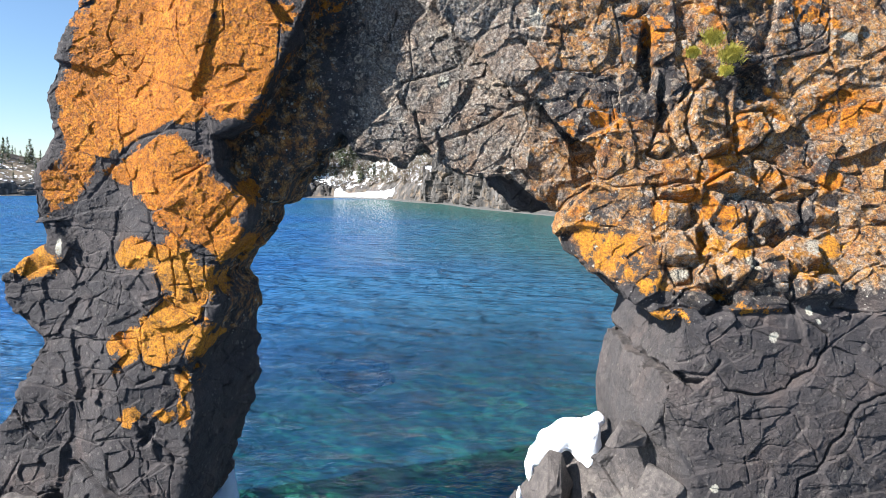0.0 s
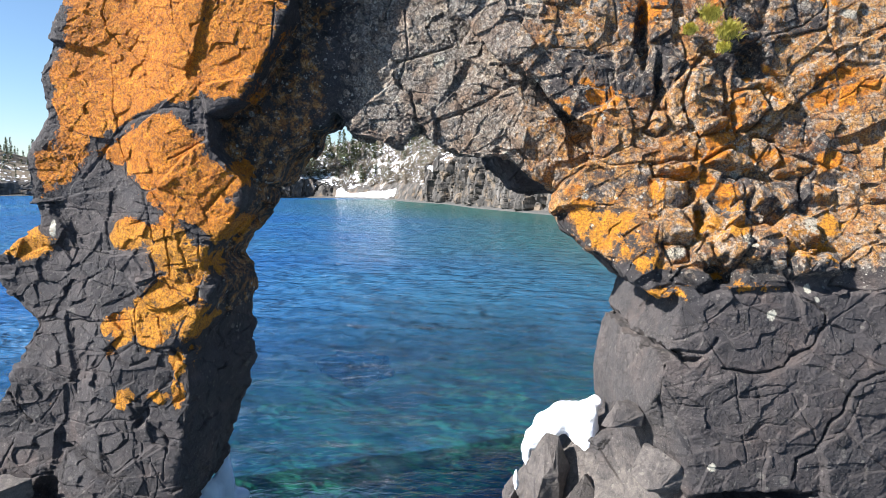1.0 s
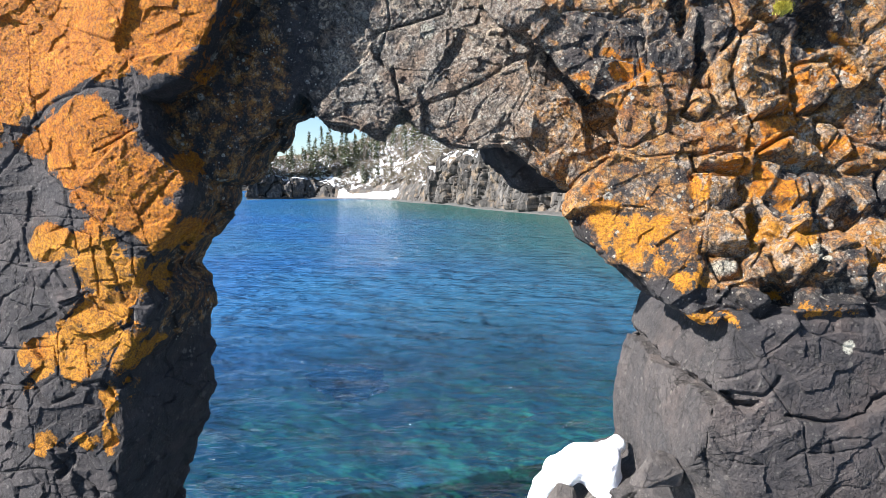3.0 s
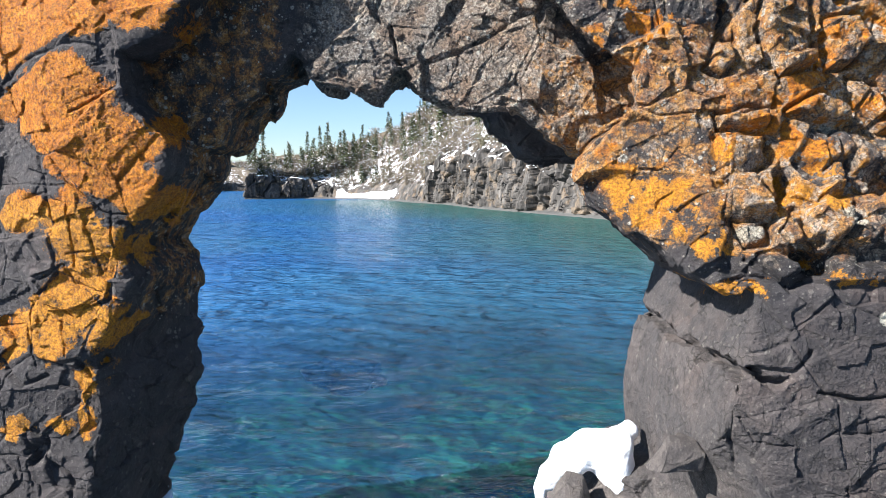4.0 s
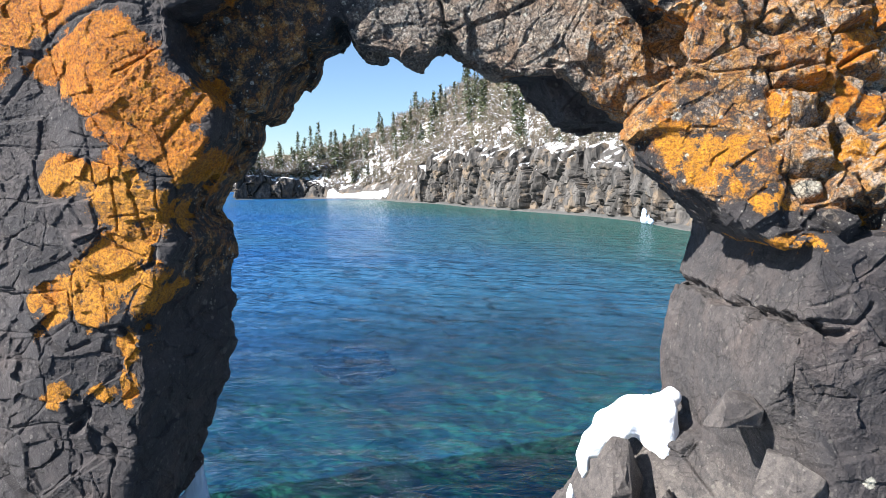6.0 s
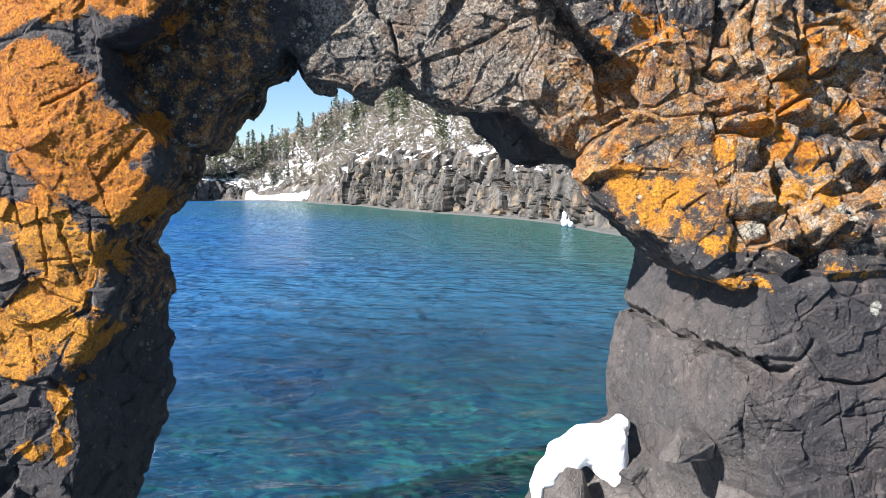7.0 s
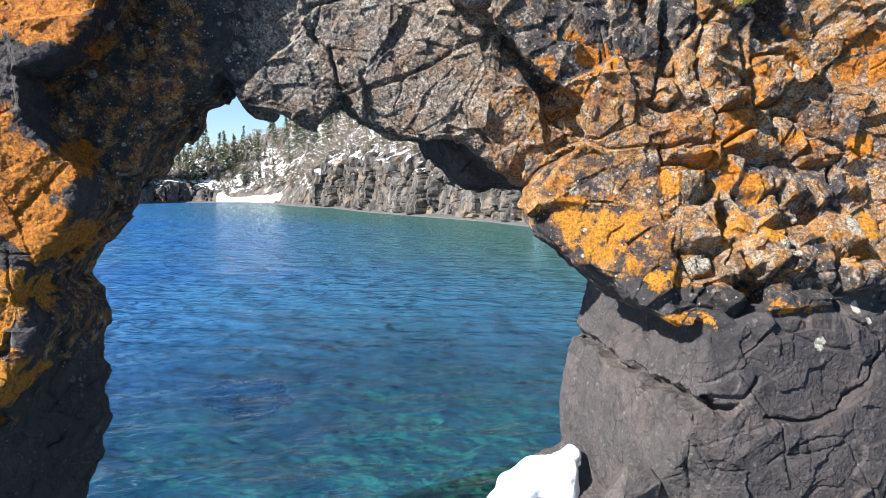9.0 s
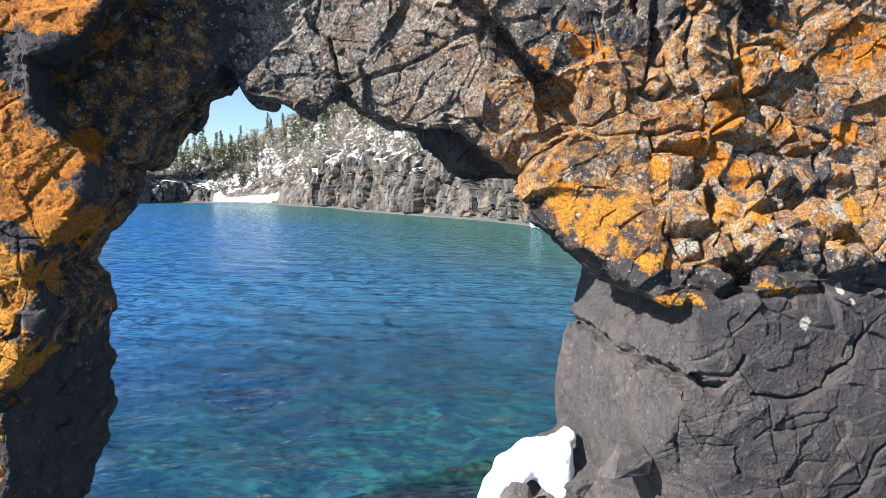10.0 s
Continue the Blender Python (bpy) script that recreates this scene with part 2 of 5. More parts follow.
    for scale, share, size in ((5.0, 0.84, 0.28), (13.0, 0.76, 0.32), (32.0, 0.76, 0.36)):
        edge = n.math("ADD", n.voronoi(scale), n.math("MULTIPLY", n.math("SUBTRACT", speck, 0.5), 0.35))
        on = n.step(n.voronoi(scale, out="Color"), share, share + 0.02)
        base = n.mix(n.math("MULTIPLY", n.math("MULTIPLY", n.step(edge, size, size - 0.08), on), weight), base, lichen)
    # ring lichens
    for scale, share in ((5.5, 0.55), (9.0, 0.55)):
        away = n.math("ABSOLUTE", n.math("SUBTRACT", n.math("ADD", n.voronoi(scale), n.math("MULTIPLY", n.math("SUBTRACT", speck, 0.5), 0.22)), 0.26), 0.0)
        on = n.math("MULTIPLY", n.step(n.voronoi(scale, out="Color"), share, share + 0.02), n.step(pale, 0.3, 0.6, 0.0, 0.8))
        base = n.mix(n.math("MULTIPLY", n.step(away, 0.10, 0.04), on), base, n.mix(grain, (0.40, 0.29, 0.19), (0.72, 0.60, 0.46)))
    spot = n.math("ADD", n.attribute("spot"), n.math("MULTIPLY", n.math("SUBTRACT", speck, 0.5), 1.2))
    base = n.mix(n.math("MULTIPLY", n.step(spot, 0.55, 0.85), 0.85), base, n.mix(grain, (0.40, 0.37, 0.28), (0.70, 0.66, 0.54)))
    crusted = n.step(n.math("MAXIMUM", n.math("MAXIMUM", pale, n.attribute("rust_bounce")), n.attribute("orange")), 0.1, 0.5, 0.3, 1.0)
    base = n.mix(n.math("MULTIPLY", n.step(grain, 0.34, 0.56, 0.45, 0.0), crusted), base, (0.03, 0.026, 0.024))
    base = n.mix(n.math("MULTIPLY", n.step(grain, 0.55, 0.70, 0.0, 0.42), crusted), base, (0.46, 0.42, 0.36))
    # orange lichen
    field = n.math("ADD", n.attribute("orange"), n.math("MULTIPLY", n.math("SUBTRACT", ragged, 0.5), 1.7))
    field = n.math("SUBTRACT", field, n.math("MULTIPLY", n.math("SUBTRACT", speck, 0.5), 0.8))
    cover = n.step(field, 0.44, 0.54)
    tint = n.ramp(n.noise(13, 8, 0.78, offset=1.5), (0.30, (0.17, 0.045, 0.005)), (0.42, (0.52, 0.152, 0.006)), (0.55, (0.75, 0.268, 0.010)), (0.72, (0.88, 0.44, 0.05)))
    tint = n.mix(n.step(n.noise(3.1, 6, 0.65, offset=14.0), 0.42, 0.62, 0.0, 0.6), tint, n.mix(n.noise(9, 6, 0.7, offset=4.4), (0.42, 0.115, 0.006), (0.70, 0.24, 0.010)))
    yellow = n.step(n.math("ADD", n.noise(2.2, 5, 0.6, offset=7.7), n.attribute("yellow")), 0.6, 0.9)
    tint = n.mix(n.math("MULTIPLY", yellow, 0.55), tint, n.mix(speck, (0.50, 0.21, 0.012), (0.90, 0.47, 0.04)))
    tint = n.mix(n.step(n.noise(48, 5, 0.75, offset=16.0), 0.40, 0.52, 0.6, 0.0), tint, (0.23, 0.075, 0.008))
    base = n.mix(cover, base, tint)
    base = n.mix(n.math("MULTIPLY", n.math("SUBTRACT", 1.0, hairline), n.math("MULTIPLY", n.math("MULTIPLY_ADD", cover, -0.5, 0.75), n.step(n.attribute("fresh"), 0.15, 0.5, 1.0, 0.2))), base, (0.03, 0.027, 0.025))
    base = n.mix(n.math("MULTIPLY", n.step(speck, 0.40, 0.54, 0.78, 0.0), n.math("MULTIPLY", crusted, n.math("MULTIPLY_ADD", cover, -0.25, 1.0))), base, (0.035, 0.03, 0.028))
    crumbs = n.math("MULTIPLY", n.math("ADD", n.math("MULTIPLY", grain, 0.5), n.noise(26, 7, 0.78)), n.math("MULTIPLY_ADD", crusted, 0.75, 0.25))
    chips = []
    for scale in (7.0, 19.0):
        vor = n.add("ShaderNodeTexVoronoi", distance="CHEBYCHEV")
        vor.inputs["Scale"].default_value = scale
        n.put(wobble.outputs[0], vor.inputs["Vector"])
        chips.append(vor.outputs["Distance"])
    return n.finish(base, n.math("SUBTRACT", 0.86, n.math("MULTIPLY", grain, 0.2)), [(coarse, 0.03, 0.6), (chips[0], 0.022, 0.45), (chips[1], 0.010, 0.45), (hairline, 0.02, 0.7), (crumbs, 0.048, 1.0)], specular=0.3)


def make_far_rock():
    n = Nodes("cliff_rock")
    coarse, streak, grain = n.noise(0.35, 6, 0.65), n.noise(0.9, 5, 0.6, stretch=(1, 1, 0.25)), n.noise(4, 5, 0.7)
    base = n.ramp(streak, (0.3, (0.026, 0.024, 0.022)), (0.5, (0.07, 0.064, 0.058)), (0.7, (0.16, 0.144, 0.128)))
    base = n.mix(n.step(coarse, 0.5, 0.66), base, n.mix(grain, (0.19, 0.125, 0.07), (0.14, 0.125, 0.105)))
    base = n.mix(n.step(n.math("ADD", n.attribute("shelf"), n.math("SUBTRACT", grain, 0.5)), 0.5, 0.9), base, n.mix(grain, (0.03, 0.03, 0.028), (0.15, 0.145, 0.135)))
    brush = n.mix(n.noise(1.6, 6, 0.7, offset=2), (0.05, 0.045, 0.03), (0.22, 0.17, 0.12))
    base = n.mix(n.attribute("brush"), base, brush)
    lie = n.math("ADD", n.attribute("snow"), n.math("MULTIPLY", n.math("SUBTRACT", n.noise(0.55, 6, 0.68, offset=4), 0.5), 1.6))
    base = n.mix(n.step(lie, 0.5, 0.58), base, (0.86, 0.88, 0.9))
    return n.finish(base, 0.9, [(streak, 0.6, 0.8), (grain, 0.15, 0.6)], specular=0.2)


def make_plain(name, dark, light, scale=8.0, rough=0.8, bump=0.01, specular=0.3, detail=5):
    n = Nodes(name)
    g = n.noise(scale, detail, 0.6)
    return n.finish(n.mix(n.step(g, 0.3, 0.7), dark, light), rough, [(g, bump, 0.6)] if bump else (), specular=specular)


def make_needles(name, dark, light):
    n = Nodes(name)
    rnd = n.add("ShaderNodeNewGeometry").outputs["Random Per Island"]
    info = n.add("ShaderNodeObjectInfo").outputs["Random"]
    c = n.mix(rnd, dark, light)
    c = n.mix(n.math("MULTIPLY", info, 0.5), c, (0.10, 0.105, 0.05))
    return n.finish(c, 0.75, specular=0.25)


def make_snow():
    n = Nodes("snow")
    g = n.noise(14, 5, 0.6)
    n.bsdf.inputs["Subsurface Weight"].default_value = 0.15
    n.bsdf.inputs["Subsurface Radius"].default_value = (0.05, 0.06, 0.08)
    return n.finish(n.mix(g, (0.83, 0.85, 0.88), (0.92, 0.93, 0.94)), 0.6, [(g, 0.03, 0.5)], specular=0.3)


def make_ice():
    n = Nodes("ice")
    g = n.noise(6, 5, 0.6, stretch=(1, 1, 0.3))
    n.bsdf.inputs["Transmission Weight"].default_value = 0.35
    n.bsdf.inputs["IOR"].default_value = 1.31
    return n.finish(n.mix(g, (0.42, 0.58, 0.80), (0.74, 0.84, 0.94)), 0.18, [(g, 0.05, 0.6)])


def make_water():
    n = Nodes("lake_water")
    t = n.tree
    t.nodes.remove(n.bsdf)
    long_wave = n.noise(0.55, 3, 0.5, stretch=(0.8, 1.3, 1))
    ripple = n.noise(2.3, 4, 0.6, stretch=(0.75, 1.4, 1), offset=3)
    fine = n.noise(8.0, 3, 0.6, stretch=(0.6, 1.6, 1), offset=8)
    gust = n.noise(0.05, 3, 0.5, offset=2)
    long_wave = n.math("MULTIPLY", long_wave, n.math("MULTIPLY", n.math("MULTIPLY_ADD", n.attribute("depth"), 2.5, 1.0), n.math("MULTIPLY_ADD", n.attribute("lee_mirror"), -0.4, 1.0)))
    ripple = n.math("MULTIPLY", ripple, n.math("MULTIPLY", n.math("MULTIPLY_ADD", n.attribute("depth"), 1.5, 1.0), n.math("MULTIPLY_ADD", n.attribute("lee_mirror"), -0.4, 1.0)))
    last = None
    for height, distance, strength in ((long_wave, 0.6, 0.9), (ripple, 0.2, 0.9), (fine, 0.04, 0.8)):
        b = n.add("ShaderNodeBump")
        b.inputs["Strength"].default_value, b.inputs["Distance"].default_value = strength, distance
        n.put(height, b.inputs["Height"])
        if last:
            n.put(last, b.inputs["Normal"])
        last = b.outputs[0]
    body = n.add("ShaderNodeBsdfDiffuse")
    cliff_mirror = n.attribute("lee_mirror")
    blue = n.mix(n.step(gust, 0.35, 0.65), (0.017, 0.097, 0.275), (0.027, 0.118, 0.245))
    # green mixed into the body colour for the reflection of cliff and trees
    n.put(n.mix(n.math("MULTIPLY", cliff_mirror, 0.9), blue, (0.030, 0.085, 0.055)), body.inputs[0])
    n.put(last, body.inputs["Normal"])
    clear = n.add("ShaderNodeBsdfTransparent")
    clear.inputs[0].default_value = (0.28, 0.66, 0.66, 1)
    deep = n.add("ShaderNodeMixShader")
    n.put(n.step(n.attribute("depth"), 0.0, 1.0, 0.78, 0.05), deep.inputs[0])
    n.put(body.outputs[0], deep.inputs[1])
    n.put(clear.outputs[0], deep.inputs[2])
    gloss = n.add("ShaderNodeBsdfGlossy")
    gloss.inputs["Roughness"].default_value = 0.12
    n.put(last, gloss.inputs["Normal"])
    fres = n.add("ShaderNodeFresnel")
    fres.inputs[0].default_value = 1.33
    n.put(last, fres.inputs["Normal"])
    both = n.add("ShaderNodeMixShader")
    n.put(fres.outputs[0], both.inputs[0])
    n.put(deep.outputs[0], both.inputs[1])
    n.put(gloss.outputs[0], both.inputs[2])
    n.put(both.outputs[0], n.result.inputs[0])
    return n.mat


ROCK, FAR_ROCK, SNOW, ICE, WATER = make_rock(), make_far_rock(), make_snow(), make_ice(), make_water()
BED = make_plain("lakebed_stones", (0.12, 0.17, 0.11), (0.30, 0.38, 0.22), 0.6, 0.9, 0.05)
BARK = make_plain("bark", (0.035, 0.028, 0.022), (0.12, 0.095, 0.075), 5.0, 0.9, 0.02)
NEEDLE = make_needles("spruce_needles", (0.026, 0.040, 0.022), (0.115, 0.13, 0.06))
TWIG = make_needles("bare_twigs", (0.09, 0.075, 0.06), (0.27, 0.22, 0.16))
GRASS = make_needles("dry_grass", (0.28, 0.25, 0.03), (0.62, 0.52, 0.09))

# ---- the lake ----
LEE = [(-9, 154), (-5, 146), (0.3, 138), (5.4, 119), (11, 106), (16.4, 94), (20.5, 84.5), (22.6, 74.5), (22.6, 62), (24, 48), (30, 30)]


def lee_distance(x, y):
    """How far a place lies from the sheltering cliff."""
    d = np.full(len(x), 1e9)
    for (x1, y1), (x2, y2) in zip(LEE, LEE[1:]):
        ex, ey = x2 - x1, y2 - y1
        t = np.clip(((x - x1) * ex + (y - y1) * ey) / (ex * ex + ey * ey), 0, 1)
        d = np.minimum(d, np.hypot(x - x1 - t * ex, y - y1 - t * ey))
    return d


def build_water():
    xs = np.concatenate([-np.geomspace(1500, 40, 24), np.arange(-39, -14, 1.0), np.arange(-14, 16, 0.14), np.arange(16, 40, 1.0), np.geomspace(40, 1500, 24)])
    ys = np.concatenate([-np.geomspace(1500, 12, 20), np.arange(-11, 8.5, 0.75), np.arange(8.6, 42, 0.11), np.arange(42, 90, 0.5), np.geomspace(90, 2500, 40)])
    gx, gy = np.meshgrid(xs, ys, indexing="ij")
    v = np.stack([gx.ravel(), gy.ravel(), np.zeros(gx.size)], 1)
    fine = smooth(-14, -11, v[:, 0]) * smooth(16, 13, v[:, 0]) * smooth(8, 9, v[:, 1]) * smooth(42, 34, v[:, 1])
    wave = 0.06 * fractal(v * (0.42, 0.85, 0), 2, 500) + 0.02 * fractal(v * (1.0, 2.1, 0), 2, 510) + 0.008 * fractal(v * (2.4, 4.6, 0), 2, 520)
    v[:, 2] = fine * wave
    near = np.hypot(v[:, 0] / 10, (v[:, 1] - 10) / 14)
    # second depth term hides the bed behind the foot, tinting the arch's shadow navy
    me = mesh_from("water", v, grid_faces(len(xs), len(ys)), {"depth": np.maximum(smooth(0.1, 2.0, near), 0.55 * smooth(1.0, 0.45, np.hypot((v[:, 0] - 1.4) / 4.2, (v[:, 1] - 10.3) / 2.6))), "lee_mirror": smooth(42, 6, lee_distance(v[:, 0], v[:, 1]))})
    tagged(mesh_part("water", me, WATER), "clear blue-green lake water with small ripples", "water", kind="structure")
    xs, ys = np.linspace(-120, 90, 420), np.concatenate([np.linspace(4, 40, 160), np.geomspace(40.4, 260, 60)])
    gx, gy = np.meshgrid(xs, ys, indexing="ij")
    p = np.stack([gx.ravel(), gy.ravel(), np.zeros(gx.size)], 1)
    gap, rnd, _, _, _ = cells(p / 1.3, 40)
    z = -1.3 - 0.07 * np.clip(p[:, 1] - 9, 0, 40) + 0.4 * np.minimum(gap, 0.5) + 0.5 * rnd[:, 0] + 0.5 * fractal(p / 4, 3, 60)
    p[:, 2] = np.minimum(z, -0.3)
    tagged(mesh_part("lakebed", mesh_from("lakebed", p, grid_faces(len(xs), len(ys))), BED), "greenish boulders on the bottom under clear water", "lakebed", kind="structure")


build_water()

# ---- the rock arch ----
HOLE = [(-3.9, -2), (-3.75, 0.25), (-3.28, 0.87), (-3.1, 1.5), (-2.8, 2.43), (-2.85, 3.0), (-2.76, 3.79), (-2.96, 4.03), (-2.35, 4.84),
        (-2.37, 5.05), (-2.12, 5.1), (-1.93, 5.38), (-1.66, 5.6), (-1.64, 5.75), (-1.48, 5.77), (-1.4, 5.8), (-1.3, 6.0), (-1.18, 5.82), (-1.05, 5.66),
        (-0.81, 5.67), (-0.54, 5.55), (-0.4, 5.58), (-0.21, 5.85), (-0.05, 5.6), (0.33, 5.42), (0.6, 5.4), (0.75, 5.4), (0.98, 5.14), (1.02, 4.97),
        (1.5, 4.99), (1.8, 4.97), (2.25, 4.5), (2.8, 3.85), (2.5, 3.0), (2.4, 2.44), (2.42, 1.8), (1.95, 1.6), (1.56, 1.26), (1.32, 0.7), (1.05, 0.3), (0.95, -2)]
NOSE = [(1.38, 4.97), (1.43, 4.75), (1.6, 4.5), (1.84, 4.3), (2.1, 4.12), (2.35, 3.9), (2.6, 3.76), (3.0, 4.0), (3.0, 5.3), (1.7, 5.2)]
OUTER_Z = [-1, 0, 1.33, 1.84, 2.09, 2.5, 3.15, 3.63, 4.03, 4.31, 4.5, 4.82, 5.43, 5.96, 6.49, 7.15, 7.74, 9.2]
OUTER_X = [-7.2, -6.9, -6.29, -6.21, -5.99, -5.76, -5.48, -5.96, -6.05, -5.68, -5.32, -5.41, -5.41, -5.09, -5.17, -4.88, -4.62, -4.2]
LEG_BLOCKS = [(-3.39, 6.99), (-2.4, 6.92), (-4.09, 7.19), (-4.51, 6.22), (-3.78, 6.29), (-3.38, 5.58), (-4.86, 5.29), (-2.9, 5.07), (-4.61, 4.56), (-3.99, 4.48),
              (-3.28, 4.56), (-5.3, 4.15), (-5.34, 3.58), (-4.66, 3.74), (-3.98, 3.81), (-3.23, 4.04), (-3.63, 3.36), (-5.16, 2.9), (-4.56, 2.9), (-3.89, 2.59),
              (-5.28, 2.2), (-4.59, 2.28), (-4.01, 1.81), (-5.47, 1.57), (-4.79, 1.49), (-3.65, 1.33), (-2.54, 4.78), (-2.82, 3.13), (-2.64, 3.89), (-3.47, 2.04),
              (-4.2, 3.28), (-3.2, 0.6), (-4.2, 0.8), (-5.2, 0.7), (-6.2, 0.6), (-6.0, 1.8), (-3.4, 8.2), (-4.6, 8.2), (-2.9, 2.4)]
LINTEL_BLOCKS = [(0.02, 6.45), (-0.53, 5.91), (-1.01, 6.45), (-1.59, 6.74), (-1.75, 6.02), (0.54, 5.87), (1.35, 5.58), (-0.27, 7.02), (0.39, 6.24), (-1.29, 7.31),
                 (0.91, 5.29), (-0.7, 7.52), (-2.27, 5.8), (0.0, 8.3), (-1.8, 8.2)]
UPPER_BLOCKS = [(1.77, 6.23), (0.76, 6.89), (1.89, 7.02), (1.15, 7.28), (0.29, 7.28), (2.49, 7.08), (2.51, 6.36), (2.56, 5.8), (3.13, 6.03), (3.84, 5.97), (3.71, 6.56),
                (4.37, 6.56), (4.88, 5.97), (4.37, 5.56), (5.06, 5.36), (4.22, 5.23), (3.49, 5.53), (2.99, 5.19), (4.27, 7.14), (3.74, 7.21), (5.07, 7.08), (3.15, 6.95),
                (2.06, 5.7), (1.2, 8.2), (2.4, 8.1), (3.6, 8.0), (4.9, 8.0), (6.0, 6.0), (6.1, 7.5)]
LOWER_BLOCKS = [(2.15, 4.42), (2.2, 5.12), (3.1, 5.05), (3.12, 4.72), (3.42, 4.89), (3.12, 4.3), (3.45, 4.5), (3.7, 4.39), (3.89, 4.89), (4.23, 5.05),
                (4.68, 4.86), (4.14, 4.55), (4.49, 3.9), (3.6, 4.0), (2.96, 3.97), (2.6, 3.5), (3.43, 3.45), (2.67, 3.25), (4.78, 3.45), (3.02, 2.65), (4.06, 2.65),
                (4.92, 2.38), (3.91, 1.83), (3.25, 1.9), (4.62, 1.9), (2.15, 3.4), (1.98, 2.7), (2.25, 2.1), (2.66, 1.6), (1.5, 1.6), (4.97, 4.36), (1.3, 0.9),
                (2.0, 1.1), (2.0, 0.3), (2.9, 0.8), (3.8, 0.8), (4.9, 0.9), (6.0, 2.0), (6.0, 4.0), (1.1, 0.2)]
# front faces of the masses: x, z, y
LEG = [(-4.3, 7.2, 8.65), (-2.5, 7.2, 8.2), (-3.0, 5.6, 8.12), (-4.6, 5.4, 8.65), (-5.3, 4.0, 8.8), (-4.1, 3.7, 8.45), (-3.2, 4.2, 8.2),
       (-3.3, 2.9, 8.2), (-4.0, 2.0, 8.2), (-5.4, 2.0, 8.6), (-4.0, 0.8, 7.95), (-6.0, 0.4, 8.2), (-3.4, 0.4, 8.1), (-5, 8.6, 8.9)]
LINTEL = [(-2.4, 5.4, 8.7), (-2.2, 6.2, 8.9), (-1.7, 7.4, 8.9), (-1.7, 5.9, 8.6), (-1.3, 6.6, 8.75), (-0.9, 6.4, 8.58), (-0.7, 5.9, 8.55), (0.0, 6.5, 8.6), (0.4, 5.7, 8.5),
          (1.0, 5.5, 8.45), (1.5, 5.3, 8.45), (0.0, 7.6, 8.7)]
NICHE = [(0.68, 5.38), (0.97, 5.43), (1.2, 5.2), (1.5, 5.02), (1.6, 4.65), (0.8, 4.65)]
SMOOTH_NOSE = [(1.28, 4.83), (1.79, 5.31), (2.54, 5.28), (2.58, 4.83), (2.6, 3.85), (2.3, 3.85), (1.73, 4.29)]
WALL = [(0.6, 7.0, 8.0), (1.4, 6.3, 7.85), (2.1, 5.5, 7.75), (1.5, 4.8, 8.1), (2.3, 4.5, 7.55), (3.2, 5.2, 7.65), (4.7, 5.3, 7.9), (4.1, 5.8, 8.05), (3.2, 6.4, 7.9), (3.8, 6.5, 8.1),
        (4.8, 6.5, 8.05), (2.2, 7.4, 8.1), (5.2, 8.2, 8.4), (3.0, 4.3, 7.2), (4.3, 4.1, 7.25), (3.6, 3.4, 7.02), (2.5, 3.4, 7.05), (3.0, 2.4, 6.85),
        (4.3, 2.4, 6.85), (6.2, 3.2, 7.0), (6.4, 5.6, 7.6), (3.4, 1.5, 6.7)]
FOOT = [(2.25, 2.3, 7.5), (2.45, 1.3, 7.8), (2.1, 1.65, 8.7), (1.7, 1.5, 8.95), (1.3, 0.7, 8.95), (1.9, 0.6, 8.1), (2.5, 0.8, 7.3), (4.5, 0.8, 6.55), (1.0, 0.0, 8.6)]


def blend(masses, x, z, r):
    top, bottom = 0, 1e-12
    for mx, mz, my in masses:
        w = np.exp(-((x - mx) ** 2 + (z - mz) ** 2) / (2 * r * r)) + 1e-9
        top, bottom = top + w * my, bottom + w
    return top / bottom


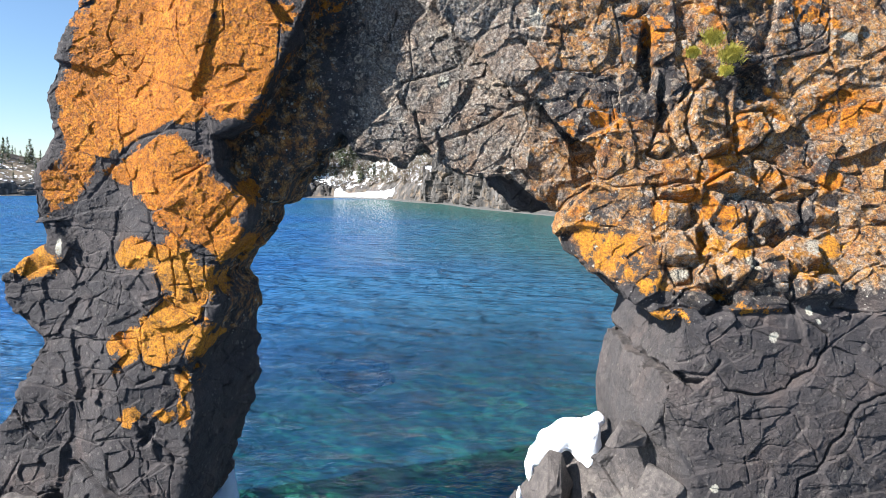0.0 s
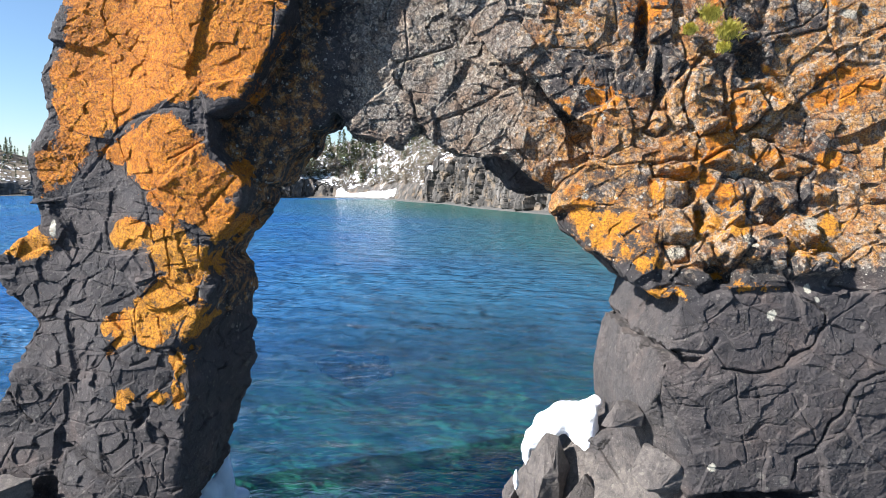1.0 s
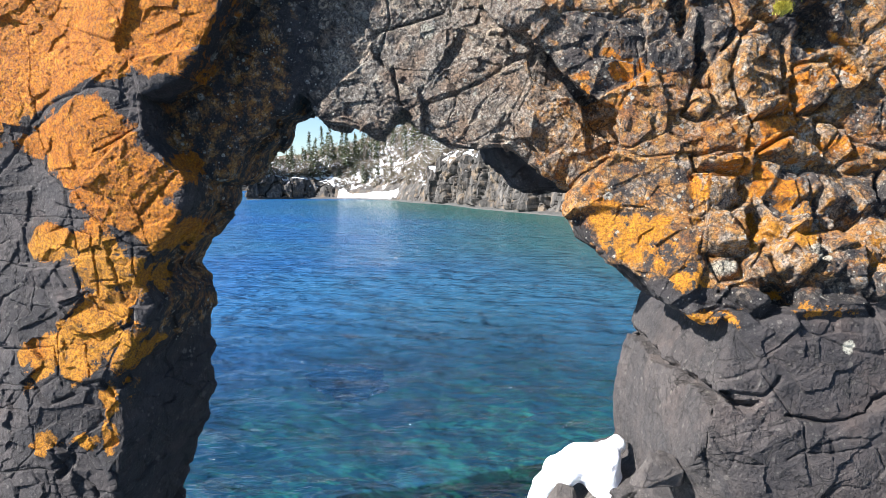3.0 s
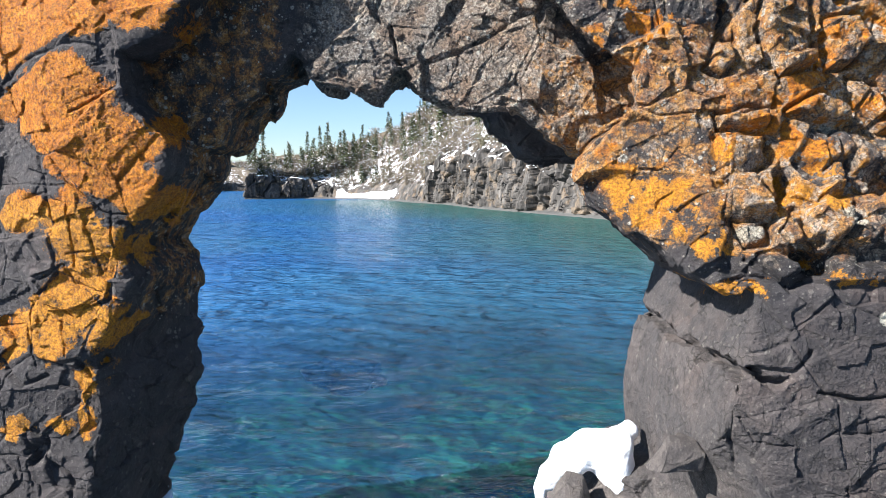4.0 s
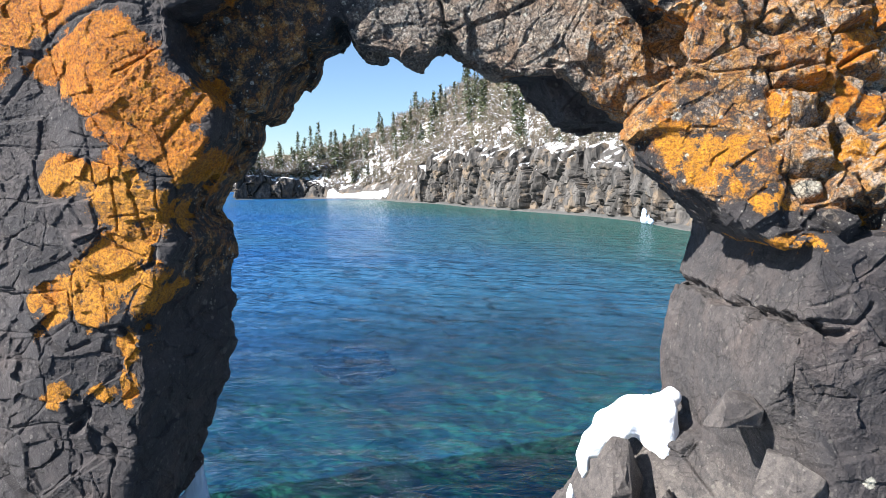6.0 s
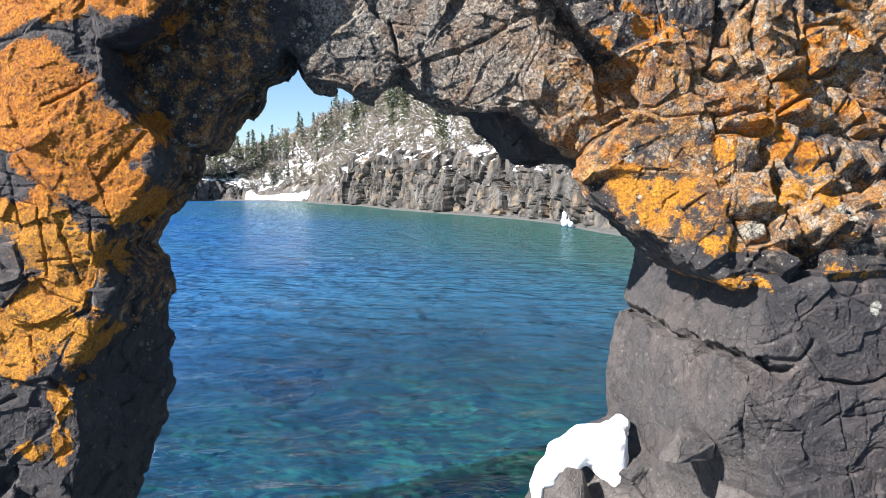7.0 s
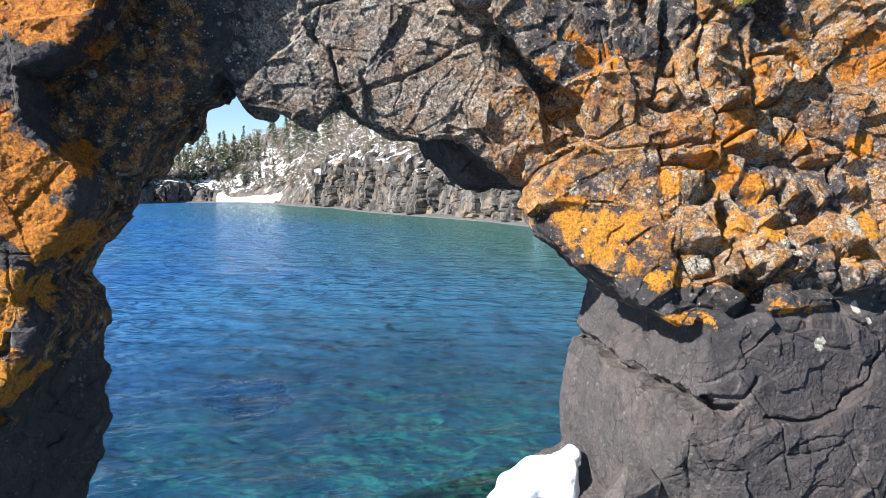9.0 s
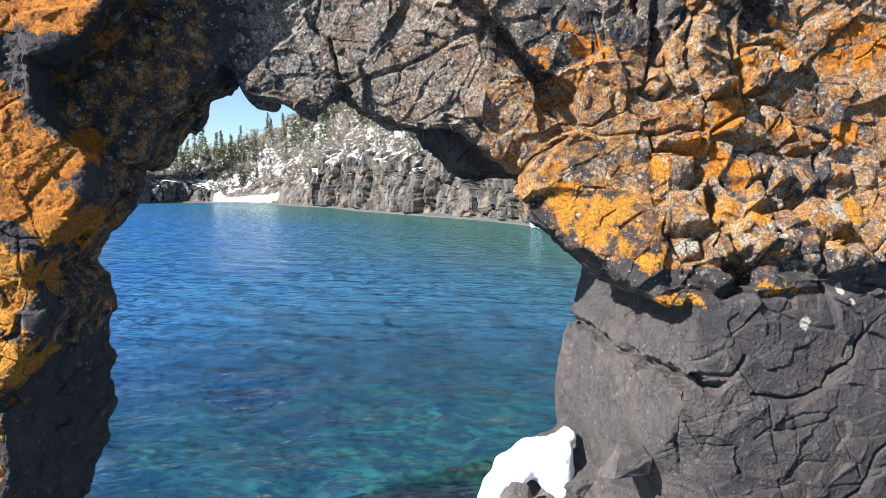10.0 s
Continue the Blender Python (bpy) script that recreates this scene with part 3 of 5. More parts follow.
def arch_field(h):
    low = np.array((-7.6, 6.1, -0.8))
    n = np.ceil((np.array((6.9, 10.6, 9.1)) - low) / h).astype(int)
    x, y, z = (low[k] + h * np.arange(n[k]) for k in range(3))
    gx, gz = np.meshgrid(x, z, indexing="ij")
    leg_edge = np.interp(z, (4.4, 5.1, 5.5, 5.9, 6.1, 7.2, 8.0), (-2.2, -2.35, -2.75, -2.8, -2.35, -1.75, -1.4))[None]
    wall_edge = np.interp(z, (3.6, 4.87, 5.42, 5.72, 5.9, 6.1, 6.35, 6.5, 6.56, 6.75, 7.1, 7.4), (1.2, 1.46, 1.95, 1.85, 1.58, 1.3, 1.06, 1.0, 0.7, 0.5, 0.1, -0.1))[None]
    ridge = np.interp(z, (0.8, 1.5, 2.0, 2.55, 2.92, 3.3, 3.8), (0.0, 0.2, 0.3, 0.36, 0.42, 0.24, 0.03))[None]
    foot_edge = smooth(2.9, 2.1, gz) * smooth(2.8, 2.35, gx)
    right = blend(WALL, gx, gz, 0.5)
    right = right + foot_edge * (blend(FOOT, gx, gz, 0.35) - right)
    mid = blend(LINTEL, gx, gz, 0.4)
    front = np.where(gx < leg_edge, blend(LEG, gx, gz, 0.55), np.where(gx > wall_edge, right, mid))
    plain = np.where((gz < 4.4) & (gx < 0), blend(LEG, gx, gz, 0.55), front)
    rear = np.interp(x, (-7, -5, -2.5, -1.5, -0.8, 0.4, 0.8, 1.6, 2.2, 4, 7), (9.5, 9.9, 9.95, 9.9, 9.35, 9.4, 9.75, 9.8, 9.75, 10.1, 10.3))[:, None]
    outer = np.interp(z, OUTER_Z, OUTER_X)[None] - gx
    hole = -polygon_distance(gx, gz, HOLE)
    hole_front = -polygon_distance(gx + ridge * smooth(-0.5, -2.5, gx), gz, HOLE)
    nose = polygon_distance(gx, gz, NOSE)
    niche = polygon_distance(gx, gz, NICHE)
    under = 0.55 * smooth(5.05, 5.45, gz)
    plan = np.maximum(np.maximum(outer, gx - 6.5), gz - 8.7)
    out = np.empty(n, np.float32)
    for j, yy in enumerate(y):
        s = np.clip((9.9 - yy) / 1.6, 0, 1)
        cut = hole * (1 - s) + hole_front * s
        front = np.where((gx > wall_edge) & (gx < wall_edge + under * np.clip(yy - 7.85, 0, 0.75)), mid, plain)
        body = np.maximum(np.maximum(np.maximum((front - yy) * 0.8, yy - rear), plan), cut)
        body = np.maximum(body, np.minimum(-niche, 8.95 - yy))
        block = np.maximum(np.maximum((front - yy) * 0.8, yy - 8.45), nose)
        out[:, j] = np.minimum(body, block)
    return out, low


# clefts and hollows in the front: x, z, half sizes, depth
HOLLOWS = [(3.74, 6.5, 0.17, 0.2, 0.32), (2.5, 6.85, 0.07, 0.38, 0.25), (3.22, 4.1, 0.13, 0.13, 0.3), (3.05, 4.75, 0.08, 0.16, 0.22),
           (3.95, 4.72, 0.1, 0.1, 0.2), (4.35, 4.35, 0.16, 0.08, 0.18), (2.68, 6.3, 0.06, 0.3, 0.18), (-5.2, 0.95, 0.16, 0.22, 0.25), (-3.85, 2.05, 0.08, 0.16, 0.12), (3.5, 1.7, 0.6, 0.06, 0.3), (2.68, 3.18, 0.26, 0.05, 0.16)]
# bright crusts of pale lichen
SPOTS = [(0.02, 6.6, 0.09, 0.1), (2.76, 4.29, 0.11, 0.08), (3.72, 3.63, 0.06, 0.06), (3.02, 2.03, 0.06, 0.05), (4.95, 7.08, 0.13, 0.07), (1.15, 7.3, 0.1, 0.16), (4.2, 3.92, 0.05, 0.05),
         (4.28, 3.82, 0.04, 0.04), (3.5, 4.45, 0.13, 0.12), (4.4, 4.62, 0.2, 0.1), (-5.15, 4.45, 0.05, 0.13)]


# cracks: half width, depth, line in x, z
LEG_CRACKS = [(0.016, 0.05, [(-4.23, 7.46), (-4.3, 7.23), (-4.24, 7.07), (-4.06, 6.85)]), (0.033, 0.05, [(-4.06, 6.85), (-3.85, 6.68), (-3.69, 6.51), (-3.64, 6.28),
    (-3.37, 6.24), (-3.12, 6.11), (-2.96, 5.92)]), (0.013, 0.05, [(-3.24, 7.61), (-3.24, 7.27), (-3.22, 7.03)]), (0.013, 0.04, [(-3.22, 7.03), (-3.05, 6.75), (-3.01,
    6.59), (-2.96, 6.43)]), (0.013, 0.05, [(-2.63, 7.56), (-2.63, 7.22), (-2.77, 7.09), (-2.98, 6.98)]), (0.033, 0.05, [(-2.95, 5.97), (-3.35, 6.0), (-3.91, 5.87),
    (-4.25, 5.58), (-4.66, 5.13)]), (0.016, 0.06, [(-2.84, 5.6), (-3.13, 5.45), (-3.34, 5.35)]), (0.01, 0.03, [(-5.28, 4.75), (-4.76, 4.74), (-4.35, 4.69), (-3.43,
    4.68)]), (0.019, 0.06, [(-3.8, 5.13), (-3.58, 4.93), (-3.42, 4.7), (-3.23, 4.56)])]
LEG_LOW_CRACKS = [(0.01, 0.025, [(-4.65, 4.8), (-4.45, 4.23), (-4.47, 3.86), (-4.78, 3.75), (-5.22, 3.51), (-5.41, 3.2)]), (0.01, 0.025, [(-4.19, 4.77), (-4.13, 4.4),
    (-4.18, 3.95), (-4.27, 3.58)]), (0.01, 0.025, [(-4.82, 4.37), (-4.71, 4.07), (-4.77, 3.84)]), (0.019, 0.05, [(-5.41, 3.19), (-4.98, 3.23), (-4.49, 3.24), (-3.99,
    3.29)]), (0.033, 0.12, [(-5.81, 2.18), (-5.5, 1.84)]), (0.013, 0.04, [(-5.18, 2.73), (-4.89, 2.51), (-4.87, 2.17)]), (0.01, 0.03, [(-5.0, 2.32), (-5.34, 1.89)]),
    (0.039, 0.12, [(-4.9, 1.58), (-4.54, 1.42), (-4.25, 1.23)]), (0.013, 0.04, [(-4.24, 2.87), (-4.63, 2.58), (-4.89, 2.51)]), (0.01, 0.03, [(-5.45, 2.89), (-5.19, 2.73),
    (-4.78, 2.86), (-4.31, 2.87)]), (0.039, 0.1, [(-4.2, 2.83), (-3.98, 2.69), (-3.75, 2.79)])]
LEG_FOOT_CRACKS = [(0.052, 0.18, [(-5.07, 1.53), (-4.5, 1.38), (-4.17, 1.23)]), (0.013, 0.05, [(-4.04, 1.99), (-3.99, 1.76), (-4.24, 1.57)]), (0.013, 0.05, [(-3.83, 1.7),
    (-3.75, 1.26), (-3.67, 0.9)]), (0.013, 0.04, [(-3.67, 1.55), (-3.56, 1.26), (-3.5, 1.16)]), (0.013, 0.05, [(-3.56, 1.34), (-3.62, 1.0), (-3.56, 1.0)]), (0.013, 0.04,
    [(-3.94, 1.92), (-3.89, 1.7)]), (0.013, 0.05, [(-3.48, 1.63), (-3.51, 1.24)]), (0.033, 0.1, [(-3.76, 1.95), (-3.54, 1.8), (-3.48, 1.6)]), (0.033, 0.1, [(-3.96, 2.25),
    (-3.88, 1.99)]), (0.016, 0.05, [(-4.61, 1.89), (-4.26, 1.98), (-4.04, 1.99), (-3.76, 1.95)])]
LEG_ORANGE_CRACKS = [(0.016, 0.07, [(-3.44, 4.5), (-3.4, 4.21), (-3.39, 3.88)]), (0.019, 0.07, [(-3.25, 4.32), (-3.18, 4.07), (-3.13, 3.83)]), (0.016, 0.06, [(-2.99,
    4.43), (-2.97, 3.97)]), (0.016, 0.05, [(-3.47, 4.02), (-3.13, 4.06), (-2.85, 3.89)]), (0.016, 0.05, [(-3.87, 3.59), (-3.44, 3.37), (-3.15, 3.6)]), (0.016, 0.06,
    [(-3.99, 3.29), (-3.87, 2.89)]), (0.016, 0.06, [(-3.61, 3.32), (-3.51, 3.01)]), (0.019, 0.06, [(-3.13, 3.65), (-3.42, 3.72), (-3.51, 3.91), (-3.77, 3.76)]), (0.033,
    0.1, [(-3.62, 2.91), (-3.41, 2.96), (-3.27, 2.79)]), (0.016, 0.05, [(-3.44, 4.5), (-3.68, 4.6), (-3.95, 4.54)]), (0.016, 0.06, [(-3.23, 4.56), (-3.06, 4.42), (-2.83,
    4.39)])]
LINTEL_CRACKS = [(0.019, 0.08, [(-0.39, 7.28), (-0.35, 6.76), (-0.48, 6.33)]), (0.029, 0.14, [(-0.32, 6.25), (-0.23, 5.84)]), (0.026, 0.1, [(-0.56, 7.51), (-0.66,
    7.16)]), (0.016, 0.05, [(-0.23, 5.79), (-0.05, 5.87), (0.39, 6.01)]), (0.013, 0.04, [(0.25, 6.17), (0.39, 6.01), (0.26, 5.65), (0.45, 5.55)]), (0.013, 0.04, [(-0.48,
    6.33), (-0.32, 6.25), (0.17, 6.2), (0.39, 6.39)]), (0.013, 0.04, [(1.11, 6.01), (0.95, 5.66), (0.99, 5.46)])]
WALL_CRACKS = [(0.039, 0.16, [(2.22, 7.3), (2.41, 7.1), (2.57, 6.87), (2.56, 6.5)]), (0.026, 0.12, [(2.56, 6.5), (2.75, 6.17), (2.78, 5.9)]), (0.026, 0.12, [(2.41, 7.1),
    (2.72, 6.88)]), (0.023, 0.1, [(2.93, 6.75), (3.01, 6.49), (2.85, 6.27)]), (0.026, 0.12, [(3.47, 6.15), (3.48, 5.69)]), (0.019, 0.07, [(3.76, 7.22), (3.97, 6.98),
    (3.8, 6.73)]), (0.019, 0.07, [(3.92, 6.81), (4.41, 6.94), (4.62, 7.11), (4.82, 7.59)]), (0.019, 0.07, [(4.05, 6.16), (3.95, 5.89), (3.83, 5.74)]), (0.013, 0.04,
    [(4.11, 6.12), (4.51, 5.86), (4.75, 5.82)]), (0.016, 0.05, [(5.35, 6.34), (5.16, 6.29), (4.87, 6.06), (4.79, 6.14)]), (0.016, 0.06, [(4.49, 5.82), (4.41, 5.56),
    (4.62, 5.3), (4.98, 5.2)])]
WALL_MID_CRACKS = [(0.019, 0.07, [(1.89, 5.36), (2.09, 5.28), (2.47, 5.32)]), (0.019, 0.08, [(2.49, 5.31), (2.78, 5.28), (3.07, 5.38), (3.14, 5.74)]), (0.023, 0.1,
    [(2.53, 5.11), (2.92, 5.12)]), (0.045, 0.16, [(2.96, 5.09), (3.01, 4.94), (2.76, 4.78)]), (0.029, 0.14, [(3.57, 5.13), (3.59, 4.85), (3.73, 4.65)]), (0.033, 0.14,
    [(4.41, 5.13), (4.29, 4.81)]), (0.026, 0.1, [(4.3, 4.82), (3.81, 4.68), (3.44, 4.6)]), (0.023, 0.1, [(3.03, 4.62), (2.93, 4.41), (2.79, 4.35)]), (0.023, 0.08, [(3.04,
    5.36), (3.56, 5.15), (4.0, 5.2), (4.41, 5.13)]), (0.019, 0.08, [(2.62, 4.77), (2.55, 4.42), (2.7, 4.19)]), (0.019, 0.06, [(2.07, 6.38), (2.12, 5.95), (2.49, 5.76)]),
    (0.013, 0.04, [(1.53, 6.66), (1.86, 6.58), (2.22, 6.8)])]
RUBBLE_CRACKS = [(0.039, 0.16, [(2.69, 4.1), (3.02, 3.86), (3.25, 3.99), (3.46, 4.23), (3.63, 4.55)]), (0.029, 0.12, [(4.0, 4.59), (3.9, 4.12), (4.09, 3.8)]), (0.023,
    0.1, [(4.29, 4.81), (4.52, 4.53), (4.56, 4.18)]), (0.026, 0.1, [(3.11, 4.51), (2.95, 4.29), (3.17, 4.05)]), (0.023, 0.1, [(4.56, 4.18), (4.45, 3.95), (4.88, 3.87)]),
    (0.023, 0.08, [(3.44, 4.6), (3.46, 4.43), (3.62, 4.3)]), (0.023, 0.08, [(4.56, 4.18), (4.87, 4.35), (5.12, 4.4)]), (0.019, 0.06, [(4.29, 4.81), (4.67, 4.79), (5.26,
    4.83)])]
LOW_WALL_CRACKS = [(0.029, 0.1, [(2.55, 3.07), (2.55, 3.14), (2.72, 3.25), (3.0, 3.22), (3.12, 3.38)]), (0.023, 0.1, [(3.16, 3.07), (3.48, 3.0), (3.84, 3.07), (3.93,
    3.2), (4.17, 3.28), (4.33, 3.53), (4.35, 3.67), (4.12, 3.8)]), (0.029, 0.12, [(4.51, 2.82), (4.48, 2.66), (4.3, 2.47), (4.19, 2.2), (3.97, 2.1), (3.9, 1.89)]),
    (0.019, 0.07, [(4.5, 3.36), (4.65, 3.22), (4.91, 3.09)]), (0.026, 0.1, [(4.9, 3.03), (4.61, 2.94), (4.5, 2.82)]), (0.016, 0.05, [(3.29, 2.92), (3.32, 2.65)]), (0.013,
    0.04, [(3.24, 2.75), (3.52, 2.76), (3.86, 2.82)]), (0.016, 0.05, [(3.91, 2.79), (4.05, 2.52), (4.18, 2.29)])]
JAMB_CRACKS = [(0.019, 0.07, [(2.49, 3.29), (2.53, 3.15), (2.51, 3.14), (2.49, 3.04)]), (0.019, 0.07, [(2.49, 3.04), (2.52, 2.65), (2.59, 2.41), (2.68, 2.01)]), (0.016,
    0.05, [(2.45, 2.6), (2.52, 2.8), (2.48, 2.95)]), (0.013, 0.04, [(2.36, 2.33), (2.38, 2.38), (2.49, 2.59)]), (0.016, 0.05, [(2.56, 2.86), (2.66, 2.66), (2.95, 2.66)]),
    (0.013, 0.04, [(2.34, 2.08), (2.35, 2.11), (2.45, 2.22)]), (0.016, 0.06, [(3.29, 3.07), (3.31, 2.79), (3.16, 2.7)]), (0.013, 0.04, [(3.31, 2.79), (3.61, 2.89), (3.84,
    2.87)]), (0.016, 0.06, [(3.37, 2.37), (3.39, 2.08)]), (0.013, 0.04, [(3.4, 2.37), (3.6, 2.47), (3.84, 2.46)])]
CRACKS = LEG_CRACKS + LEG_LOW_CRACKS + LEG_FOOT_CRACKS + LEG_ORANGE_CRACKS + LINTEL_CRACKS + WALL_CRACKS + WALL_MID_CRACKS + RUBBLE_CRACKS + LOW_WALL_CRACKS + JAMB_CRACKS
# stones wedged in the wall: outlines in x, z
STONES_A = [[(2.54, 5.17), (2.94, 5.12), (2.93, 4.94), (2.71, 4.8), (2.62, 4.74), (2.53, 4.72)], [(2.52, 4.6), (2.62, 4.73), (2.81, 4.83), (2.93, 4.61), (2.99, 4.48),
    (2.7, 4.44), (2.52, 4.5)], [(2.98, 5.16), (3.36, 5.25), (3.67, 5.16), (3.71, 4.94), (3.43, 4.84), (3.15, 4.94), (3.03, 5.04)], [(3.59, 5.13), (4.39, 5.13), (4.28,
    4.81), (4.1, 4.74), (3.71, 4.82), (3.66, 4.97)], [(3.15, 4.35), (3.2, 4.5), (3.4, 4.62), (3.62, 4.49), (3.53, 4.33), (3.34, 4.18), (3.26, 4.09)], [(2.88, 4.32),
    (3.02, 4.48), (3.14, 4.44), (3.23, 4.13), (2.9, 4.16)], [(3.46, 4.23), (3.58, 4.42), (3.75, 4.4), (3.78, 4.31), (3.61, 4.16)]]
STONES_B = [[(3.67, 4.54), (3.86, 4.61), (4.17, 4.46), (3.93, 4.25), (3.96, 4.05), (3.71, 4.25), (3.62, 4.4)], [(3.34, 3.99), (3.46, 4.1), (3.92, 4.04), (4.01, 3.91),
    (3.27, 3.88), (3.17, 3.94)], [(2.66, 4.1), (2.81, 4.18), (3.21, 4.06), (3.06, 3.96), (2.93, 3.86), (2.69, 3.95)], [(4.1, 4.35), (4.42, 4.43), (4.55, 4.24), (4.6,
    4.05), (3.99, 4.05), (3.94, 4.22)], [(3.96, 4.65), (4.17, 4.76), (4.42, 4.69), (4.38, 4.41), (4.2, 4.46), (4.02, 4.59)], [(4.44, 5.13), (4.82, 5.01), (4.67, 4.88),
    (4.29, 4.85)], [(3.52, 4.92), (3.59, 4.85), (3.55, 4.67), (3.36, 4.64)]]
STONES_C = [[(3.56, 6.15), (3.88, 6.22), (4.0, 5.95), (3.81, 5.72), (3.59, 5.69)], [(2.98, 6.28), (3.19, 6.61), (3.48, 6.47), (3.43, 5.69), (3.1, 5.62), (2.9, 6.02)],
    [(2.46, 5.69), (2.62, 6.0), (2.76, 5.97), (2.78, 5.75), (2.63, 5.63)], [(2.53, 5.3), (2.76, 5.35), (3.0, 5.33), (2.98, 5.17), (2.56, 5.17)], [(3.11, 5.3), (3.44,
    5.49), (3.74, 5.36), (3.77, 5.2), (3.36, 5.25)], [(3.8, 5.66), (4.1, 5.56), (4.16, 5.3), (4.0, 5.2), (3.76, 5.43)], [(2.6, 4.41), (2.87, 4.41), (2.89, 4.22), (2.7,
    4.19)]]
# sheets of orange lichen: outlines in x, z
PLATE_TOP = [(-4.56, 7.67), (-4.76, 7.02), (-5.04, 6.46), (-4.96, 5.95), (-4.88, 5.28), (-4.56, 5.51), (-3.94, 5.87), (-3.37, 6.1), (-2.98, 6.11), (-2.35, 6.11), (-2.08,
    6.68), (-1.79, 7.27), (-1.76, 7.58)]
PLATE_LOW = [(-4.56, 5.51), (-4.21, 5.58), (-3.87, 5.78), (-3.35, 5.95), (-3.0, 5.85), (-2.86, 5.57), (-2.75, 5.29), (-2.44, 5.08), (-2.82, 4.5), (-3.21, 4.57), (-3.51,
    4.79), (-3.86, 5.14), (-4.27, 5.36)]
PLATE_EDGE = [(-4.81, 5.88), (-5.3, 5.43), (-5.34, 5.13), (-5.3, 4.86), (-4.91, 5.06), (-4.58, 5.43), (-4.49, 5.73)]
STEPS = [(-4.0, 4.54), (-3.51, 4.57), (-3.42, 4.79), (-3.21, 4.5), (-2.81, 4.28), (-2.86, 3.88), (-3.11, 3.62), (-3.28, 3.28), (-3.5, 3.02), (-3.78, 2.87), (-3.95, 3.0),
    (-4.31, 2.84), (-4.2, 3.28), (-3.92, 3.59), (-3.56, 3.91), (-3.71, 4.2)]
NOSE_PATCH = [(1.53, 4.98), (1.75, 5.24), (1.92, 5.28), (1.78, 5.02), (2.06, 4.86), (2.39, 4.84), (2.46, 4.34), (2.39, 4.19), (2.17, 4.2), (1.89, 4.24), (1.64, 4.42)]
STRIP = [(2.52, 5.17), (2.68, 5.17), (2.61, 4.72), (2.56, 4.36), (2.67, 4.13), (2.53, 4.15), (2.48, 4.59)]


def line_distance(x, z, line):
    d = np.full(len(x), 1e9)
    for (x1, z1), (x2, z2) in zip(line, line[1:]):
        ex, ez = x2 - x1, z2 - z1
        t = np.clip(((x - x1) * ex + (z - z1) * ez) / (ex * ex + ez * ez + 1e-9), 0, 1)
        d = np.minimum(d, np.hypot(x - x1 - t * ex, z - z1 - t * ez))
    return d


def near_outline(x, z, outline, margin):
    """The points within the margin of an outline's box, and their distance to it."""
    o = np.array(outline)
    near = np.flatnonzero((x > o[:, 0].min() - margin) & (x < o[:, 0].max() + margin) & (z > o[:, 1].min() - margin) & (z < o[:, 1].max() + margin))
    return near, o


def crack_depth(x, z):
    out = np.zeros(len(x))
    for half, depth, line in CRACKS:
        half, depth = max(0.6 * half, 0.009), depth * (0.4 if half < 0.02 else 0.45)
        near, _ = near_outline(x, z, line, 6 * half)
        d = line_distance(x[near], z[near], line)
        out[near] = np.maximum(out[near], depth * (np.exp(-(d / half) ** 2) + 0.08 * np.exp(-d / (2.0 * half))))
    return out


def stone_rise(x, z, stones, seed):
    """How deep a place lies inside the stone that holds it, and that stone's slanting face."""
    inside, slant = np.full(len(x), -0.3), np.zeros(len(x))
    rng = np.random.RandomState(seed)
    for outline in stones:
        a, b, c = rng.rand(3) - 0.5
        near, o = near_outline(x, z, outline, 0.3)
        d = -polygon_distance(x[near], z[near], outline)
        better = d > inside[near]
        pick = near[better]
        inside[pick] = d[better]
        cx, cz = o.mean(0)
        slant[pick] = 0.06 * c + 0.45 * (a * (x[pick] - cx) + b * (z[pick] - cz))
    return inside, slant


def sheets(x, z):
    out = np.zeros(len(x))
    for outline, amount in ((PLATE_TOP, 0.95), (PLATE_LOW, 0.95), (PLATE_EDGE, 0.75), (STEPS, 0.8), (NOSE_PATCH, 0.52), (STRIP, 0.85)):
        near, _ = near_outline(x, z, outline, 0.2)
        out[near] = np.maximum(out[near], amount * smooth(0.15, -0.15, polygon_distance(x[near], z[near], outline)))
    return out


def blobs(x, z, spots):
    out = np.zeros(len(x))
    for cx, cz, rx, rz in spots:
        out = np.maximum(out, np.exp(-0.62 * (((x - cx) / rx) ** 2 + ((z - cz) / rz) ** 2) ** 1.4))
    return out


LEG_LICHEN = [(-3.5, 8.2, 2.2, 0.9), (-3.95, 4.4, 0.3, 0.2), (-5.6, 4.25, 0.35, 0.2), (-4.08, 2.26, 0.13, 0.11), (-3.65, 2.25, 0.13, 0.08), (-3.36, 2.36, 0.12, 0.22), (-3.34, 2.8, 0.15, 0.22), (-3.15, 3.35, 0.16, 0.3), (-4.28, 3.24, 0.09, 0.1), (-2.7, 4.5, 0.2, 0.3), (-2.5, 5.2, 0.12, 0.22)]
WALL_LICHEN = [(2.4, 4.2, 0.14, 0.14), (3.3, 4.62, 0.4, 0.3), (4.2, 4.4, 0.5, 0.28), (3.0, 5.45, 0.5, 0.3), (4.7, 5.2, 0.4, 0.3), (4.9, 6.3, 0.5, 0.3), (4.0, 6.2, 0.35, 0.25), (3.2, 7.2, 0.3, 0.3), (2.55, 3.78, 0.25, 0.13), (3.5, 3.95, 0.42, 0.1), (3.2, 5.1, 0.5, 0.2),
               (4.1, 5.3, 0.4, 0.25), (4.6, 4.65, 0.5, 0.12), (1.9, 6.0, 0.35, 0.3), (3.6, 5.8, 0.3, 0.4), (2.4, 7.2, 0.5, 0.3), (4.4, 7.4, 0.6, 0.3)]


